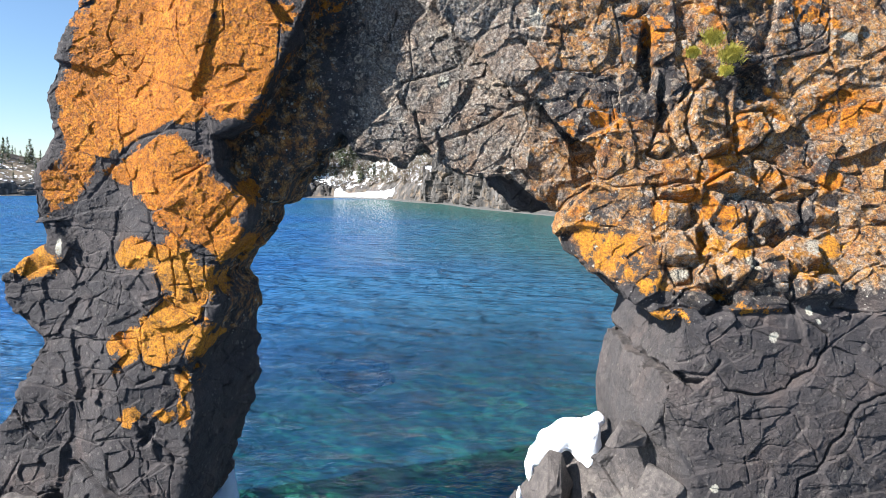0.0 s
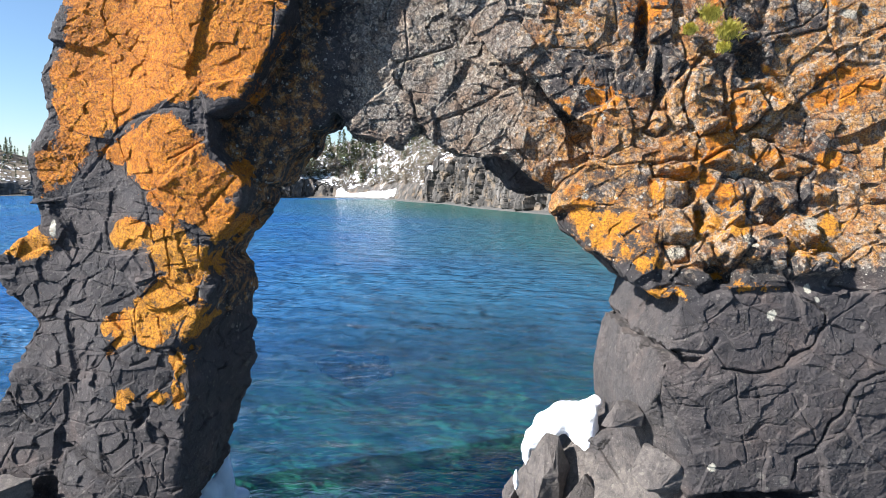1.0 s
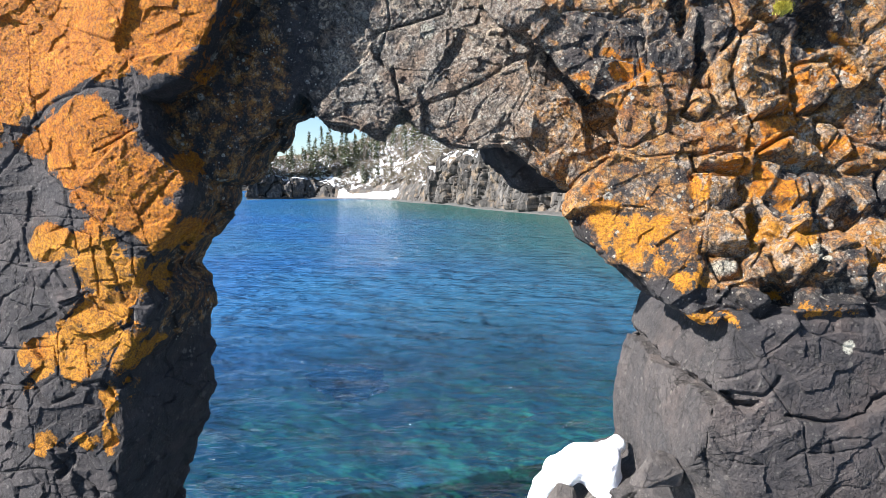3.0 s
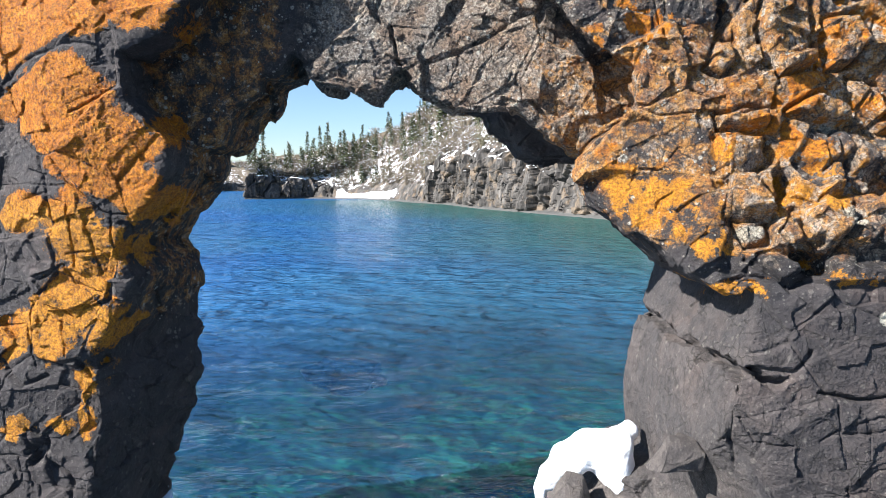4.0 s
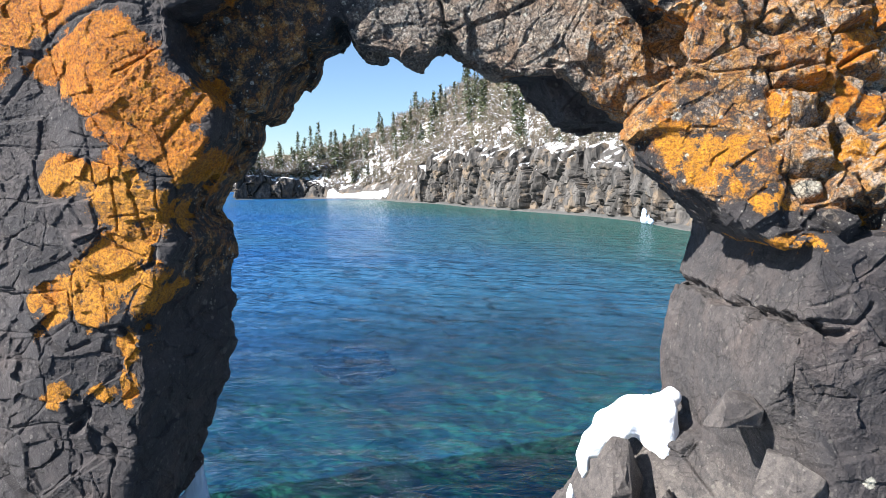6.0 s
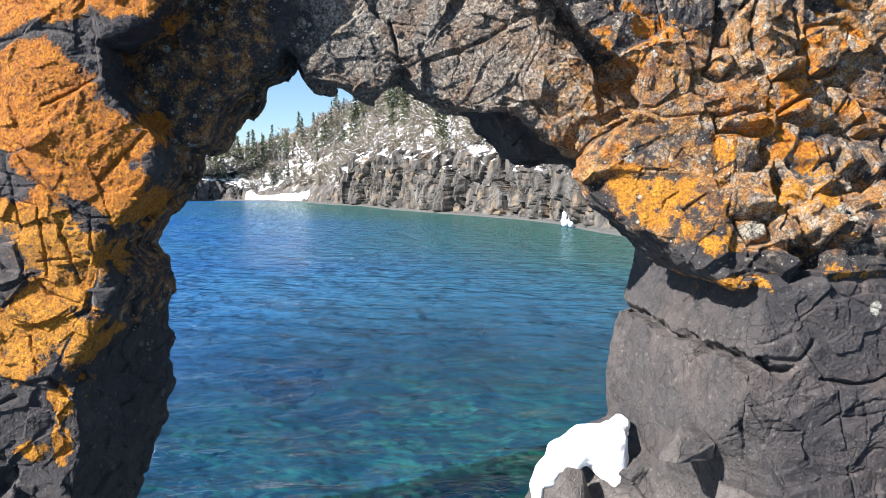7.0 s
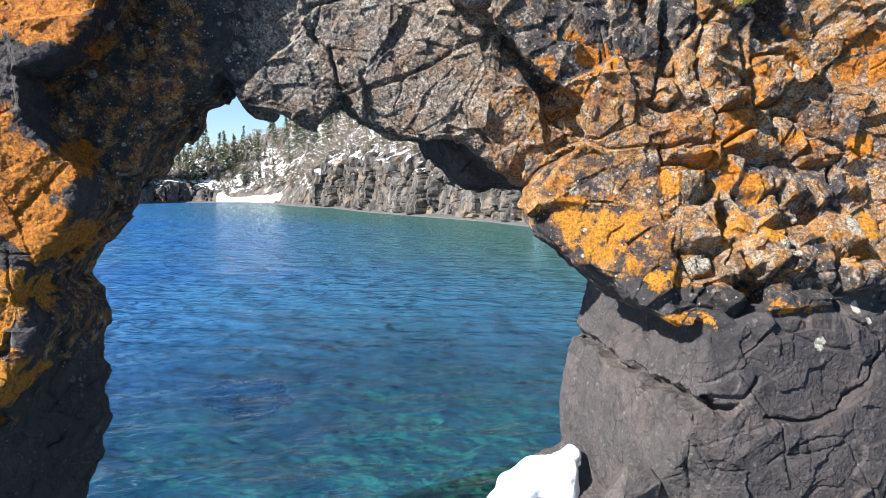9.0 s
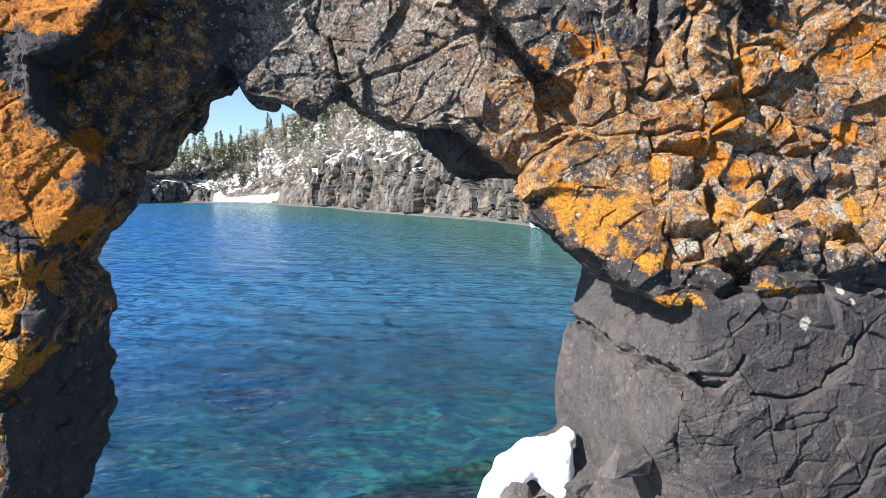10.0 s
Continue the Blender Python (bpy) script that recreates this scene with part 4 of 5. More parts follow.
def joints(p, sites):
    """The nearest site in plan x, z (each with its own slant and stretch), the next one, about the distance to the joint between them, and the offset from the site."""
    s = np.array(sites)
    n = len(p)
    own = np.random.RandomState(12).rand(len(s), 2)
    d1, d2 = np.full(n, 1e9), np.full(n, 1e9)
    i1, i2 = np.zeros(n, np.int64), np.zeros(n, np.int64)
    for k, (x, z) in enumerate(s):
        a, r = math.pi * own[k, 0], 1.0 + 0.28 * own[k, 1]
        ca, sa = math.cos(a), math.sin(a)
        dx, dz = p[:, 0] - x, p[:, 2] - z
        d = np.hypot((ca * dx + sa * dz) / r, (ca * dz - sa * dx) * r ** 0.6)
        first, second = d < d1, (d >= d1) & (d < d2)
        d2 = np.where(first, d1, np.where(second, d, d2))
        i2 = np.where(first, i1, np.where(second, k, i2))
        d1, i1 = np.where(first, d, d1), np.where(first, k, i1)
    return i1, i2, (d2 - d1) / 2, p[:, [0, 2]] - s[i1], p[:, [0, 2]] - s[i2]


def pieces_of(faces):
    """Labels of the connected pieces of faces."""
    used, inverse = np.unique(faces, return_inverse=True)
    local = inverse.reshape(-1, 4)
    label = np.arange(len(used))
    while True:
        low = label[local].min(1)
        fresh = label.copy()
        for k in range(4):
            np.minimum.at(fresh, local[:, k], low)
        fresh = fresh[fresh]
        if (fresh == label).all():
            return label[local[:, 0]]
        label = fresh


def build_arch():
    h = 0.05
    field, low = arch_field(h)
    v, f = surface_nets(field, low, h)
    v = relax(v, f, 2)
    c = v[f].mean(1)
    seen = (c[:, 0] > -6.6) & (c[:, 0] < 5.4) & (c[:, 2] > 0.0) & (c[:, 2] < 8.0) & (c[:, 1] < np.where(np.abs(c[:, 0]) < 4, 9.75, 8.9))
    sub_v, inverse = np.unique(f[seen], return_inverse=True)
    v2, f2 = v[sub_v], inverse.reshape(-1, 4)
    for _ in range(2):
        v2, f2 = subdivide(v2, f2)
        v2 = relax(v2, f2, 1, 0.3)
    used, inverse = np.unique(f[~seen], return_inverse=True)
    f = np.concatenate([inverse.reshape(-1, 4), f2 + len(used)])
    v = np.concatenate([v[used], v2])
    nrm = vertex_normals(v, f)
    x, z = v[:, 0], v[:, 2]
    on_leg = smooth(-0.8, -1.8, x)
    lower_leg = on_leg * smooth(5.0, 4.2, z)
    upper_leg = on_leg * (1 - smooth(5.0, 4.2, z))
    right = smooth(0.6, 1.6, x)
    lower_right = right * smooth(4.1, 3.7, z)
    calm = smooth(0.06, -0.1, polygon_distance(x, z, SMOOTH_NOSE)) * smooth(8.6, 8.4, v[:, 1])
    upper_right = right * (1 - smooth(4.1, 3.7, z)) * (1 - 0.8 * calm)
    lintel = np.clip(1 - on_leg - right, 0, 1)
    warp = np.stack([fractal(v * 1.6, 3, 10 + 3 * k) for k in range(3)], 1)
    warp2 = np.stack([fractal(v * 6.0, 4, 30 + 3 * k) for k in range(3)], 1)
    code, other, big_gap, big_at, other_at = joints(v + 0.05 * warp + 0.012 * warp2, LEG_BLOCKS + LINTEL_BLOCKS + UPPER_BLOCKS + LOWER_BLOCKS)
    rng = np.random.RandomState(3)
    own = rng.rand(200, 4) - 0.5
    a, b = np.minimum(code, other), np.maximum(code, other)
    open_joint = smooth(0.35, 1.0, TABLE[(a * 331 + b * 7919) % 65536] + 0.15 * warp[:, 2])
    turn = np.array(Euler((0.3, 0.5, 0.2)).to_matrix())
    q = v + 0.05 * warp + 0.008 * warp2
    c2 = cells((q @ turn.T) / (0.5, 0.6, 0.38), 120)
    gap2, rnd2 = c2[:2]
    c3 = cells((v + 0.04 * warp + 0.008 * warp2) / (0.3, 0.3, 0.22), 140)
    gap3, rnd3 = c3[:2]
    rubble = smooth(2.45, 2.6, x) * smooth(5.0, 4.8, x) * smooth(3.82, 3.95, z) * smooth(5.22, 5.1, z)
    wide = (0.1 * lower_leg + 0.1 * upper_leg + 0.12 * lower_right + 0.22 * upper_right + 0.26 * lintel - 0.08 * calm) * (1 - 0.8 * rubble)
    own_at = own[code]
    own_b = own[other]
    w = 0.5 * (1 - smooth(0, 0.026, big_gap))
    face_a = (0.05 + 0.14 * wide) * own_at[:, 3] + (0.15 + 0.40 * wide) * (own_at[:, 0] * big_at[:, 0] + own_at[:, 1] * big_at[:, 1])
    face_b = (0.05 + 0.14 * wide) * own_b[:, 3] + (0.15 + 0.40 * wide) * (own_b[:, 0] * other_at[:, 0] + own_b[:, 1] * other_at[:, 1])
    frontal = smooth(0.25, 0.6, -nrm[:, 1])
    d = (face_a * (1 - w) + face_b * w) * (0.3 + 0.7 * frontal)
    d -= frontal * (0.008 + 0.12 * wide * open_joint) * np.exp(-(big_gap / (0.008 + 0.022 * wide * open_joint)) ** 2)
    d -= 0.02 * wide * frontal * np.exp(-big_gap / 0.025)
    split = smooth(-0.1, 0.25, fractal(v * 1.1, 3, 77)) * 0.8 + 0.2
    jamb = lower_right * smooth(2.9, 2.5, x)
    w2 = (0.14 * lower_leg + 0.07 * upper_leg + 0.12 * lower_right - 0.11 * jamb + 0.22 * upper_right + 0.2 * lintel + 0.1 * calm) * (1 - 0.7 * rubble)
    w2 = w2 + 0.5 * on_leg * smooth(8.55, 8.9, v[:, 1]) * smooth(3.6, 4.6, z) + 0.25 * on_leg * smooth(8.8, 9.2, v[:, 1]) * smooth(4.6, 3.6, z) + 0.35 * lintel * smooth(8.8, 9.1, v[:, 1])
    d += w2 * (facets(c2, 0.11, 0.34, 0.03) - 0.03 * split * (0.25 + 0.75 * (upper_right + lintel)) * np.exp(-(gap2 / 0.028) ** 2))
    w3 = (0.5 * lower_leg + 0.24 * upper_leg + 0.36 * lower_right) * (1 - 0.85 * jamb) + 0.6 * upper_right + 0.5 * lintel + 0.2 * calm
    d += w3 * (facets(c3, 0.035, 0.17, 0.04))
    ridge = np.abs(fractal(v * 3.1 + 0.3 * warp, 4, 50))
    d += 0.03 * fractal(v * 1.7, 3, 90) - 0.035 * (0.4 + 0.1 * upper_leg + 0.6 * upper_right) * (ridge - 0.25)
    d += (0.010 + 0.003 * upper_leg + 0.008 * lintel + 0.008 * upper_right) * fractal(v * 15, 4, 55, 0.7) + 0.006 * fractal(v * 34, 3, 65, 0.7)
    facing = smooth(9.3, 9.0, v[:, 1]) * frontal
    jx, jz = x + 0.03 * warp2[:, 0], z + 0.03 * warp2[:, 1]
    d -= facing * crack_depth(jx, jz)
    deep_in, slant = stone_rise(jx, jz, STONES_A + STONES_B, 5)
    d += rubble * facing * (0.12 * smooth(-0.03, 0.06, deep_in) - 0.085 + slant * smooth(-0.01, 0.03, deep_in))
    deep_in, slant = stone_rise(jx, jz, STONES_C, 6)
    d += facing * smooth(8.7, 8.4, v[:, 1]) * (0.07 * smooth(0.0, 0.07, deep_in) + slant * smooth(0.0, 0.04, deep_in) - 0.07 * np.exp(-(deep_in / 0.02) ** 2))
    for hx, hz, rx, rz, deep in HOLLOWS:
        d -= deep * np.exp(-(((x + 0.1 * warp2[:, 0] - hx) / rx) ** 2 + ((z + 0.1 * warp2[:, 1] - hz) / rz) ** 2) ** 2)
    v = v + nrm * d[:, None]
    nrm = vertex_normals(v, f)
    x, y, z = v.T
    ragged = 0.2 * warp[:, 0] + 0.15 * warp2[:, 1]
    orange = np.maximum(sheets(x + 0.35 * ragged, z + 0.35 * ragged) * smooth(9.3, 8.8, y), np.maximum(blobs(x + 0.5 * ragged, z + 0.5 * ragged, LEG_LICHEN) * np.where(z > 3.3 + 0.4 * ragged, smooth(9.7, 8.9, y), 0.85 * smooth(9.1, 8.5, y)), 0.55 * blobs(x + ragged, z + ragged, WALL_LICHEN) * smooth(8.5, 8.3, y)))
    orange = np.clip(orange * (1 + 0.5 * rnd3[:, 0]) + 0.35 * orange * (rnd2[:, 1] + 0.1) * (lower_leg + right) - 0.3 * np.exp(-(gap2 / 0.05) ** 2) * upper_right - 0.25 * np.exp(-(big_gap / 0.02) ** 2), 0, 1)
    rust_bounce = np.clip(smooth(3.8, 4.7, z + 0.6 * warp[:, 1]) * smooth(-0.2, 0.9, x) * (0.85 + 0.95 * own_at[:, 2]) + 0.1 * lintel - 0.1 * smooth(4.0, 5.0, x) - 0.35 * calm * smooth(4.7, 4.9, z), 0, 1)
    pale = np.clip(lintel * 0.95 + 0.48 * upper_right + 0.15 * calm, 0, 1) * smooth(3.4, 4.2, z) * (0.66 * smooth(-2.7, -2.2, x) + 0.34 * smooth(-1.2, -0.4, x + 0.3 * warp[:, 0]))
    yellow = np.clip(0.35 * lower_leg + 0.4 * smooth(1.0, 1.6, x) * smooth(5.4, 4.6, z), 0, 1)
    recess = smooth(0.3, 0.6, x) * smooth(8.75, 8.95, y)
    pale, rust_bounce = pale * (1 - recess), rust_bounce * (1 - recess)
    # brown on the leg's inner side: lichen, plus warm bounced light painted in
    rust_bounce = np.maximum(rust_bounce, 0.5 * on_leg * smooth(8.35, 8.7, y) * smooth(-3.7, -3.2, x) * smooth(2.7, 3.6, z + 0.5 * warp[:, 0]))
    tone = 0.5 + 0.5 * rnd2[:, 0] + 0.35 * rnd3[:, 1] + 0.35 * own_at[:, 1]
    # fresh also lightens the jamb, for the sun that falls on that side
    marks = {"orange": orange, "rust_bounce": rust_bounce, "pale": pale, "yellow": yellow, "tone": tone, "fresh": np.clip(right * smooth(1.75, 1.35, z) * (0.6 + 0.8 * rnd2[:, 1]) + 0.25 * jamb, 0, 1), "spot": blobs(x + 0.25 * ragged, z + 0.25 * ragged, SPOTS) * smooth(9.0, 8.7, y)}
    block_code = code[f[:, 0]]
    order = np.argsort(block_code, kind="stable")
    cuts = np.flatnonzero(np.diff(block_code[order])) + 1
    arch = thing("rock_arch", "dark cracked basalt sea arch crusted with orange lichen", "rock arch")
    small = []
    for group in np.split(order, cuts):
        label = pieces_of(f[group])
        for one in np.unique(label):
            piece = group[label == one]
            if len(piece) < 80:
                small.append(piece)
            else:
                block_mesh(arch, "block", v, f[piece], marks)
    if small:
        tagged(block_mesh(arch, "chip", v, f[np.concatenate(small)], marks), kind="stuff")
    return arch


def block_mesh(arch, name, v, faces, marks):
    used, inverse = np.unique(faces, return_inverse=True)
    me = mesh_from(name, v[used], inverse.reshape(-1, 4), {k: a[used] for k, a in marks.items()}, False)
    return mesh_part(name, me, ROCK, arch)


build_arch()


# ---- the far shore ----
def shore_ribbon(name, label, stations, inland, seed, step, snowy=1.0):
    """A shore along stations (x, y, cliff height, ridge height): a cliff, then a wooded slope."""
    st = np.array(stations, float)
    run = np.concatenate([[0], np.cumsum(np.hypot(*np.diff(st[:, :2], axis=0).T))])
    u = np.arange(0, run[-1], step)
    sx, sy, hc, hr = (np.interp(u, run, st[:, k]) for k in range(4))
    tx, ty = np.gradient(sx), np.gradient(sy)
    k = np.ones(41) / 41
    tx, ty = (np.convolve(np.pad(t, 20, mode="edge"), k, "valid") for t in (tx, ty))
    length = np.hypot(tx, ty)
    nx, ny = inland * ty / length, -inland * tx / length
    face = np.linspace(0.0, 1.0, 64)
    s = np.concatenate([[-3.0, -0.9, -0.6, -0.35, -0.1], 0.9 * face, 0.9 + np.linspace(0.25, 6, 22), np.linspace(7.5, 62, 66)])
    gu, gs = np.meshgrid(np.arange(len(u)), s, indexing="ij")
    gu = gu.ravel()
    gs = gs.ravel()
    brow = 1 + 0.16 * fractal(np.stack([u / 3.0, 0 * u, 0 * u], 1), 3, seed + 60)[gu]
    z = hc[gu] * brow * np.clip(gs / 0.9, 0, 1) + (hr[gu] - hc[gu] * brow) * np.clip((gs - 0.9) / 36, 0, 1.1) ** 0.85
    z = np.where(gs <= -0.05, np.interp(gs, (-3, -0.9, -0.6, -0.1), (-1.0, -0.1, 0.12, 0.3)), z + 0.45)
    v = np.stack([sx[gu] + nx[gu] * gs, sy[gu] + ny[gu] * gs, z], 1)
    cliff = smooth(-0.2, 0.1, gs) * smooth(3.4, 0.9, gs)
    tall = smooth(0.9, 4.6, hc[gu])
    along = np.stack([u[gu], 1.5 * np.maximum(gs - 0.9, 0), z], 1)
    along = along + 0.7 * np.stack([fractal(along * 0.35, 3, seed + m) for m in range(3)], 1)
    gap, rnd, at, _, _ = cells(along / (3.4, 7.0, 6.5), seed + 9)
    gap2, rnd2, at2, _, _ = cells(along / (1.5, 4.0, 2.1), seed + 19)
    push = cliff * tall * (2.2 * rnd[:, 3] + 1.6 * (rnd[:, :3] * at).sum(1) - 1.2 * np.exp(-(gap / 0.035) ** 2) + 0.5 * rnd2[:, 3] + 0.6 * (rnd2[:, :3] * at2).sum(1) - 0.18 * np.exp(-(gap2 / 0.06) ** 2) + 1.2 * fractal(v * 0.12, 3, seed + 40) + 0.35 * fractal(along * 0.9, 3, seed + 44))
    v[:, 0] -= nx[gu] * push
    v[:, 1] -= ny[gu] * push
    back = smooth(2.0, 6.0, gs)
    v[:, 2] += back * (0.9 * fractal(v * (0.12, 0.12, 0.0), 4, seed + 50)) + cliff * tall * (0.7 * rnd2[:, 2] + 1.4 * rnd[:, 2]) * smooth(0.7, 0.9, gs)
    faces = grid_faces(len(u), len(s))
    if inland > 0:
        faces = faces[:, ::-1]
    nrm = vertex_normals(v, faces)
    up = nrm[:, 2]
    snow = smooth(0.45, 0.8, up) * smooth(0.1, 0.9, gs) * (0.58 - 0.06 * smooth(10, 20, gs) - 0.2 * smooth(22, 36, gs)) * snowy
    reach = 0.9 + 0.8 * fractal(np.stack([u / 7.0, 0 * u, 0 * u], 1), 3, seed + 70)[gu]
    beach = smooth(2.3, 1.3, hc[gu]) * smooth(-0.4, 0.4, gs) * smooth(1.9, 0.8, gs / reach)
    snow = np.maximum(snow * (1 - beach), 1.2 * beach)
    me = mesh_from(name, v, faces, {"snow": snow, "brush": back * 0.9, "shelf": smooth(0.25, -0.2, gs)}, False)
    tagged(mesh_part(name, me, FAR_ROCK), label, "shore", kind="structure")

    def ground(uu, ss):
        a = min(int(uu / step), len(u) - 1)
        b = int(np.searchsorted(s, ss))
        return v[min(a * len(s) + b, len(v) - 1)]
    return ground, run[-1]


BAY = [(-50, 250, 3, 9), (-56, 210, 4, 9), (-58, 190, 5, 9), (-55, 178, 5.6, 9), (-48, 183, 6.0, 9.5), (-40, 187, 4.4, 14), (-34, 186, 3.0, 20), (-31, 184, 1.3, 24), (-23, 178, 1.0, 30), (-20, 174, 1.2, 31),
       (-13, 165, 1.9, 33), (-9, 154, 2.4, 33), (-6, 148, 2.8, 33), (-4.8, 146, 8.6, 33), (0.3, 138, 9.4, 33), (5.4, 119, 8.8, 31), (11, 106, 8.0, 29), (16.4, 94, 7.6, 26), (20.5, 84.5, 7.4, 21), (22.6, 74.5, 7.4, 20),
       (22.6, 62, 7, 18), (24, 48, 7, 16), (30, 30, 7, 15), (40, 10, 7, 14)]
FAR = [(-300, 150, 3.2, 16), (-190, 185, 3.2, 18), (-150, 198, 3.2, 18), (-128, 214, 3, 15), (-122, 260, 3, 12), (-112, 330, 3, 14), (-30, 345, 3, 14)]
bay_ground, bay_length = shore_ribbon("rocky_shore", "grey-brown sea cliff below a snow-dusted wooded slope", BAY, -1, 200, 0.32)
far_ground, far_length = shore_ribbon("distant_shore", "low snow-dusted wooded shore across the water", FAR, -1, 300, 1.5, 0.72)


# ---- trees ----
def quads(bm, centre, along, side, length, width):
    a, b = along * length / 2, side * width / 2
    bm.faces.new([bm.verts.new(centre + m) for m in (-a - b * 0.6, a - b * 0.25, a + b * 0.25, -a + b * 0.6)])


def spruce(seed, height, width, bare, white):
    rng = random.Random(seed)
    tree = thing("spruce", "dark green spruce with snow on its boughs", "tree", "spruces on the far shore")
    bm = bmesh.new()
    ring = []
    for k in range(7):
        t = k / 6
        r = 0.13 * (1 - t) * height / 9 + 0.015
        ring.append([bm.verts.new((r * math.cos(a), r * math.sin(a), t * height)) for a in np.linspace(0, 2 * math.pi, 7)[:-1]])
    for low, high in zip(ring, ring[1:]):
        for k in range(6):
            bm.faces.new((low[k], low[(k + 1) % 6], high[(k + 1) % 6], high[k]))
    part("trunk", bm, BARK, tree)
    crown, snow = bmesh.new(), bmesh.new()
    z = height * bare
    while z < height:
        t = (z - height * bare) / (height * (1 - bare))
        reach = width * (1 - t) ** 0.85 * rng.uniform(0.75, 1.15) + 0.15
        for _ in range(rng.randint(5, 8)):
            a = rng.uniform(0, 2 * math.pi)
            if rng.random() < 0.12:
                continue
            out = Vector((math.cos(a), math.sin(a), -0.28 + 0.5 * t + rng.uniform(-0.12, 0.12))).normalized()
            flat = Vector((-math.sin(a), math.cos(a), 0))
            reach2 = reach * rng.uniform(0.6, 1.1)
            steps = max(1, int(reach2 / 0.55))
            for k in range(steps):
                m = (k + 0.7) / steps
                centre = Vector((0, 0, z)) + out * reach2 * m + Vector((rng.uniform(-0.1, 0.1), rng.uniform(-0.1, 0.1), rng.uniform(-0.1, 0.05)))
                turn = Matrix.Rotation(rng.uniform(-0.9, 0.9), 3, "Z") @ Matrix.Rotation(rng.uniform(-0.7, 0.7), 3, flat)
                tilt = Matrix.Rotation(rng.uniform(-0.9, 0.9), 3, out)
                quads(crown, centre, turn @ out, tilt @ flat, rng.uniform(0.6, 1.0), rng.uniform(0.4, 0.7))
                if rng.random() < white:
                    quads(snow, centre + Vector((0, 0, 0.07)), turn @ out, flat, rng.uniform(0.4, 0.75), rng.uniform(0.25, 0.5))
        z += rng.uniform(0.2, 0.32)
    part("crown", crown, NEEDLE, tree)
    if len(snow.faces):
        tagged(part("snow_load", snow, SNOW, tree, "clumps of snow on the boughs"), kind="stuff")
    else:
        snow.free()
    return tree


def shrub(seed):
    rng = random.Random(seed)
    bush = thing("bare_shrub", "leafless grey-brown shrub in the snow", "shrub", "shrubs on the far slope")
    bm = bmesh.new()
    for _ in range(46):
        p = Vector((rng.uniform(-0.5, 0.5), rng.uniform(-0.5, 0.5), 0))
        way = Vector((rng.uniform(-0.5, 0.5), rng.uniform(-0.5, 0.5), 1)).normalized()
        for _ in range(4):
            q = p + way * rng.uniform(0.4, 0.9)
            side = way.cross(Vector((rng.uniform(-1, 1), rng.uniform(-1, 1), 0.1))).normalized() * 0.035
            bm.faces.new([bm.verts.new(c) for c in (p - side, p + side, q + side * 0.7, q - side * 0.7)])
            p = q
            way = (way + Vector((rng.uniform(-0.5, 0.5), rng.uniform(-0.5, 0.5), rng.uniform(-0.2, 0.3)))).normalized()
    part("crown", bm, TWIG, bush)
    snow = bmesh.new()
    for _ in range(14):
        quads(snow, Vector((rng.uniform(-1.2, 1.2), rng.uniform(-1.2, 1.2), rng.uniform(0.5, 2.4))), Vector((rng.uniform(-1, 1), rng.uniform(-1, 1), rng.uniform(-0.4, 0.4))).normalized(),
              Vector((rng.uniform(-1, 1), rng.uniform(-1, 1), rng.uniform(-0.3, 0.6))).normalized(), rng.uniform(0.3, 0.8), rng.uniform(0.2, 0.5))
    tagged(part("snow_load", snow, SNOW, bush, "clumps of snow on the twigs"), kind="stuff")
    return bush


KINDS = [spruce(1, 9.0, 1.7, 0.06, 0.3), spruce(2, 7.0, 1.5, 0.04, 0.5), spruce(3, 11.0, 1.9, 0.10, 0.18), spruce(4, 5.0, 1.3, 0.03, 0.65), spruce(5, 8.0, 1.35, 0.08, 0.35), spruce(6, 4.0, 1.2, 0.02, 0.6)]
BUSHES = [shrub(21), shrub(22), shrub(23)]


def stand(ground, u, s, size, rng):
    x, y, z = ground(u, s)
    size *= 0.62 if x < -34 else 1.0
    return pose(x, y, z - 0.15, rng.uniform(-3, 3), rng.uniform(-3, 3), rng.uniform(0, 360)) @ Matrix.Scale(size, 4)


def plant(kinds, first, m, size, rng):
    k = rng.randrange(len(kinds))
    if k in first:
        ob = copy_thing(kinds[k], m)
        ob.scale = (size, size, size)
    else:
        first.add(k)
        kinds[k].matrix_basis = m


def joined_woods(name, label, kinds, stands, rng, leaf=None):
    """Woods too far or too thick to count, as one object."""
    woods = thing(name, label, "woods", kind="stuff")
    for part_name, material in (("trunk", BARK), ("crown", leaf or NEEDLE), ("snow_load", SNOW))[1 if leaf else 0:]:
        vs, fs, base = [], [], 0
        state = random.Random(9)
        for m in stands:
            tree = kinds[state.randrange(len(kinds))]
            for child in tree.children:
                if child.name.split(".")[0] != part_name:
                    continue
                me = child.data
                co = np.empty(len(me.vertices) * 3)
                me.vertices.foreach_get("co", co)
                co = co.reshape(-1, 3) @ np.array(m.to_3x3()).T + np.array(m.translation)
                idx = np.empty(len(me.loops), np.int32)
                me.loops.foreach_get("vertex_index", idx)
                vs.append(co)
                fs.append(idx.reshape(-1, 4) + base)
                base += len(co)
        tagged(mesh_part(part_name, mesh_from(part_name, np.concatenate(vs), np.concatenate(fs), None, False), material, woods), kind="stuff")


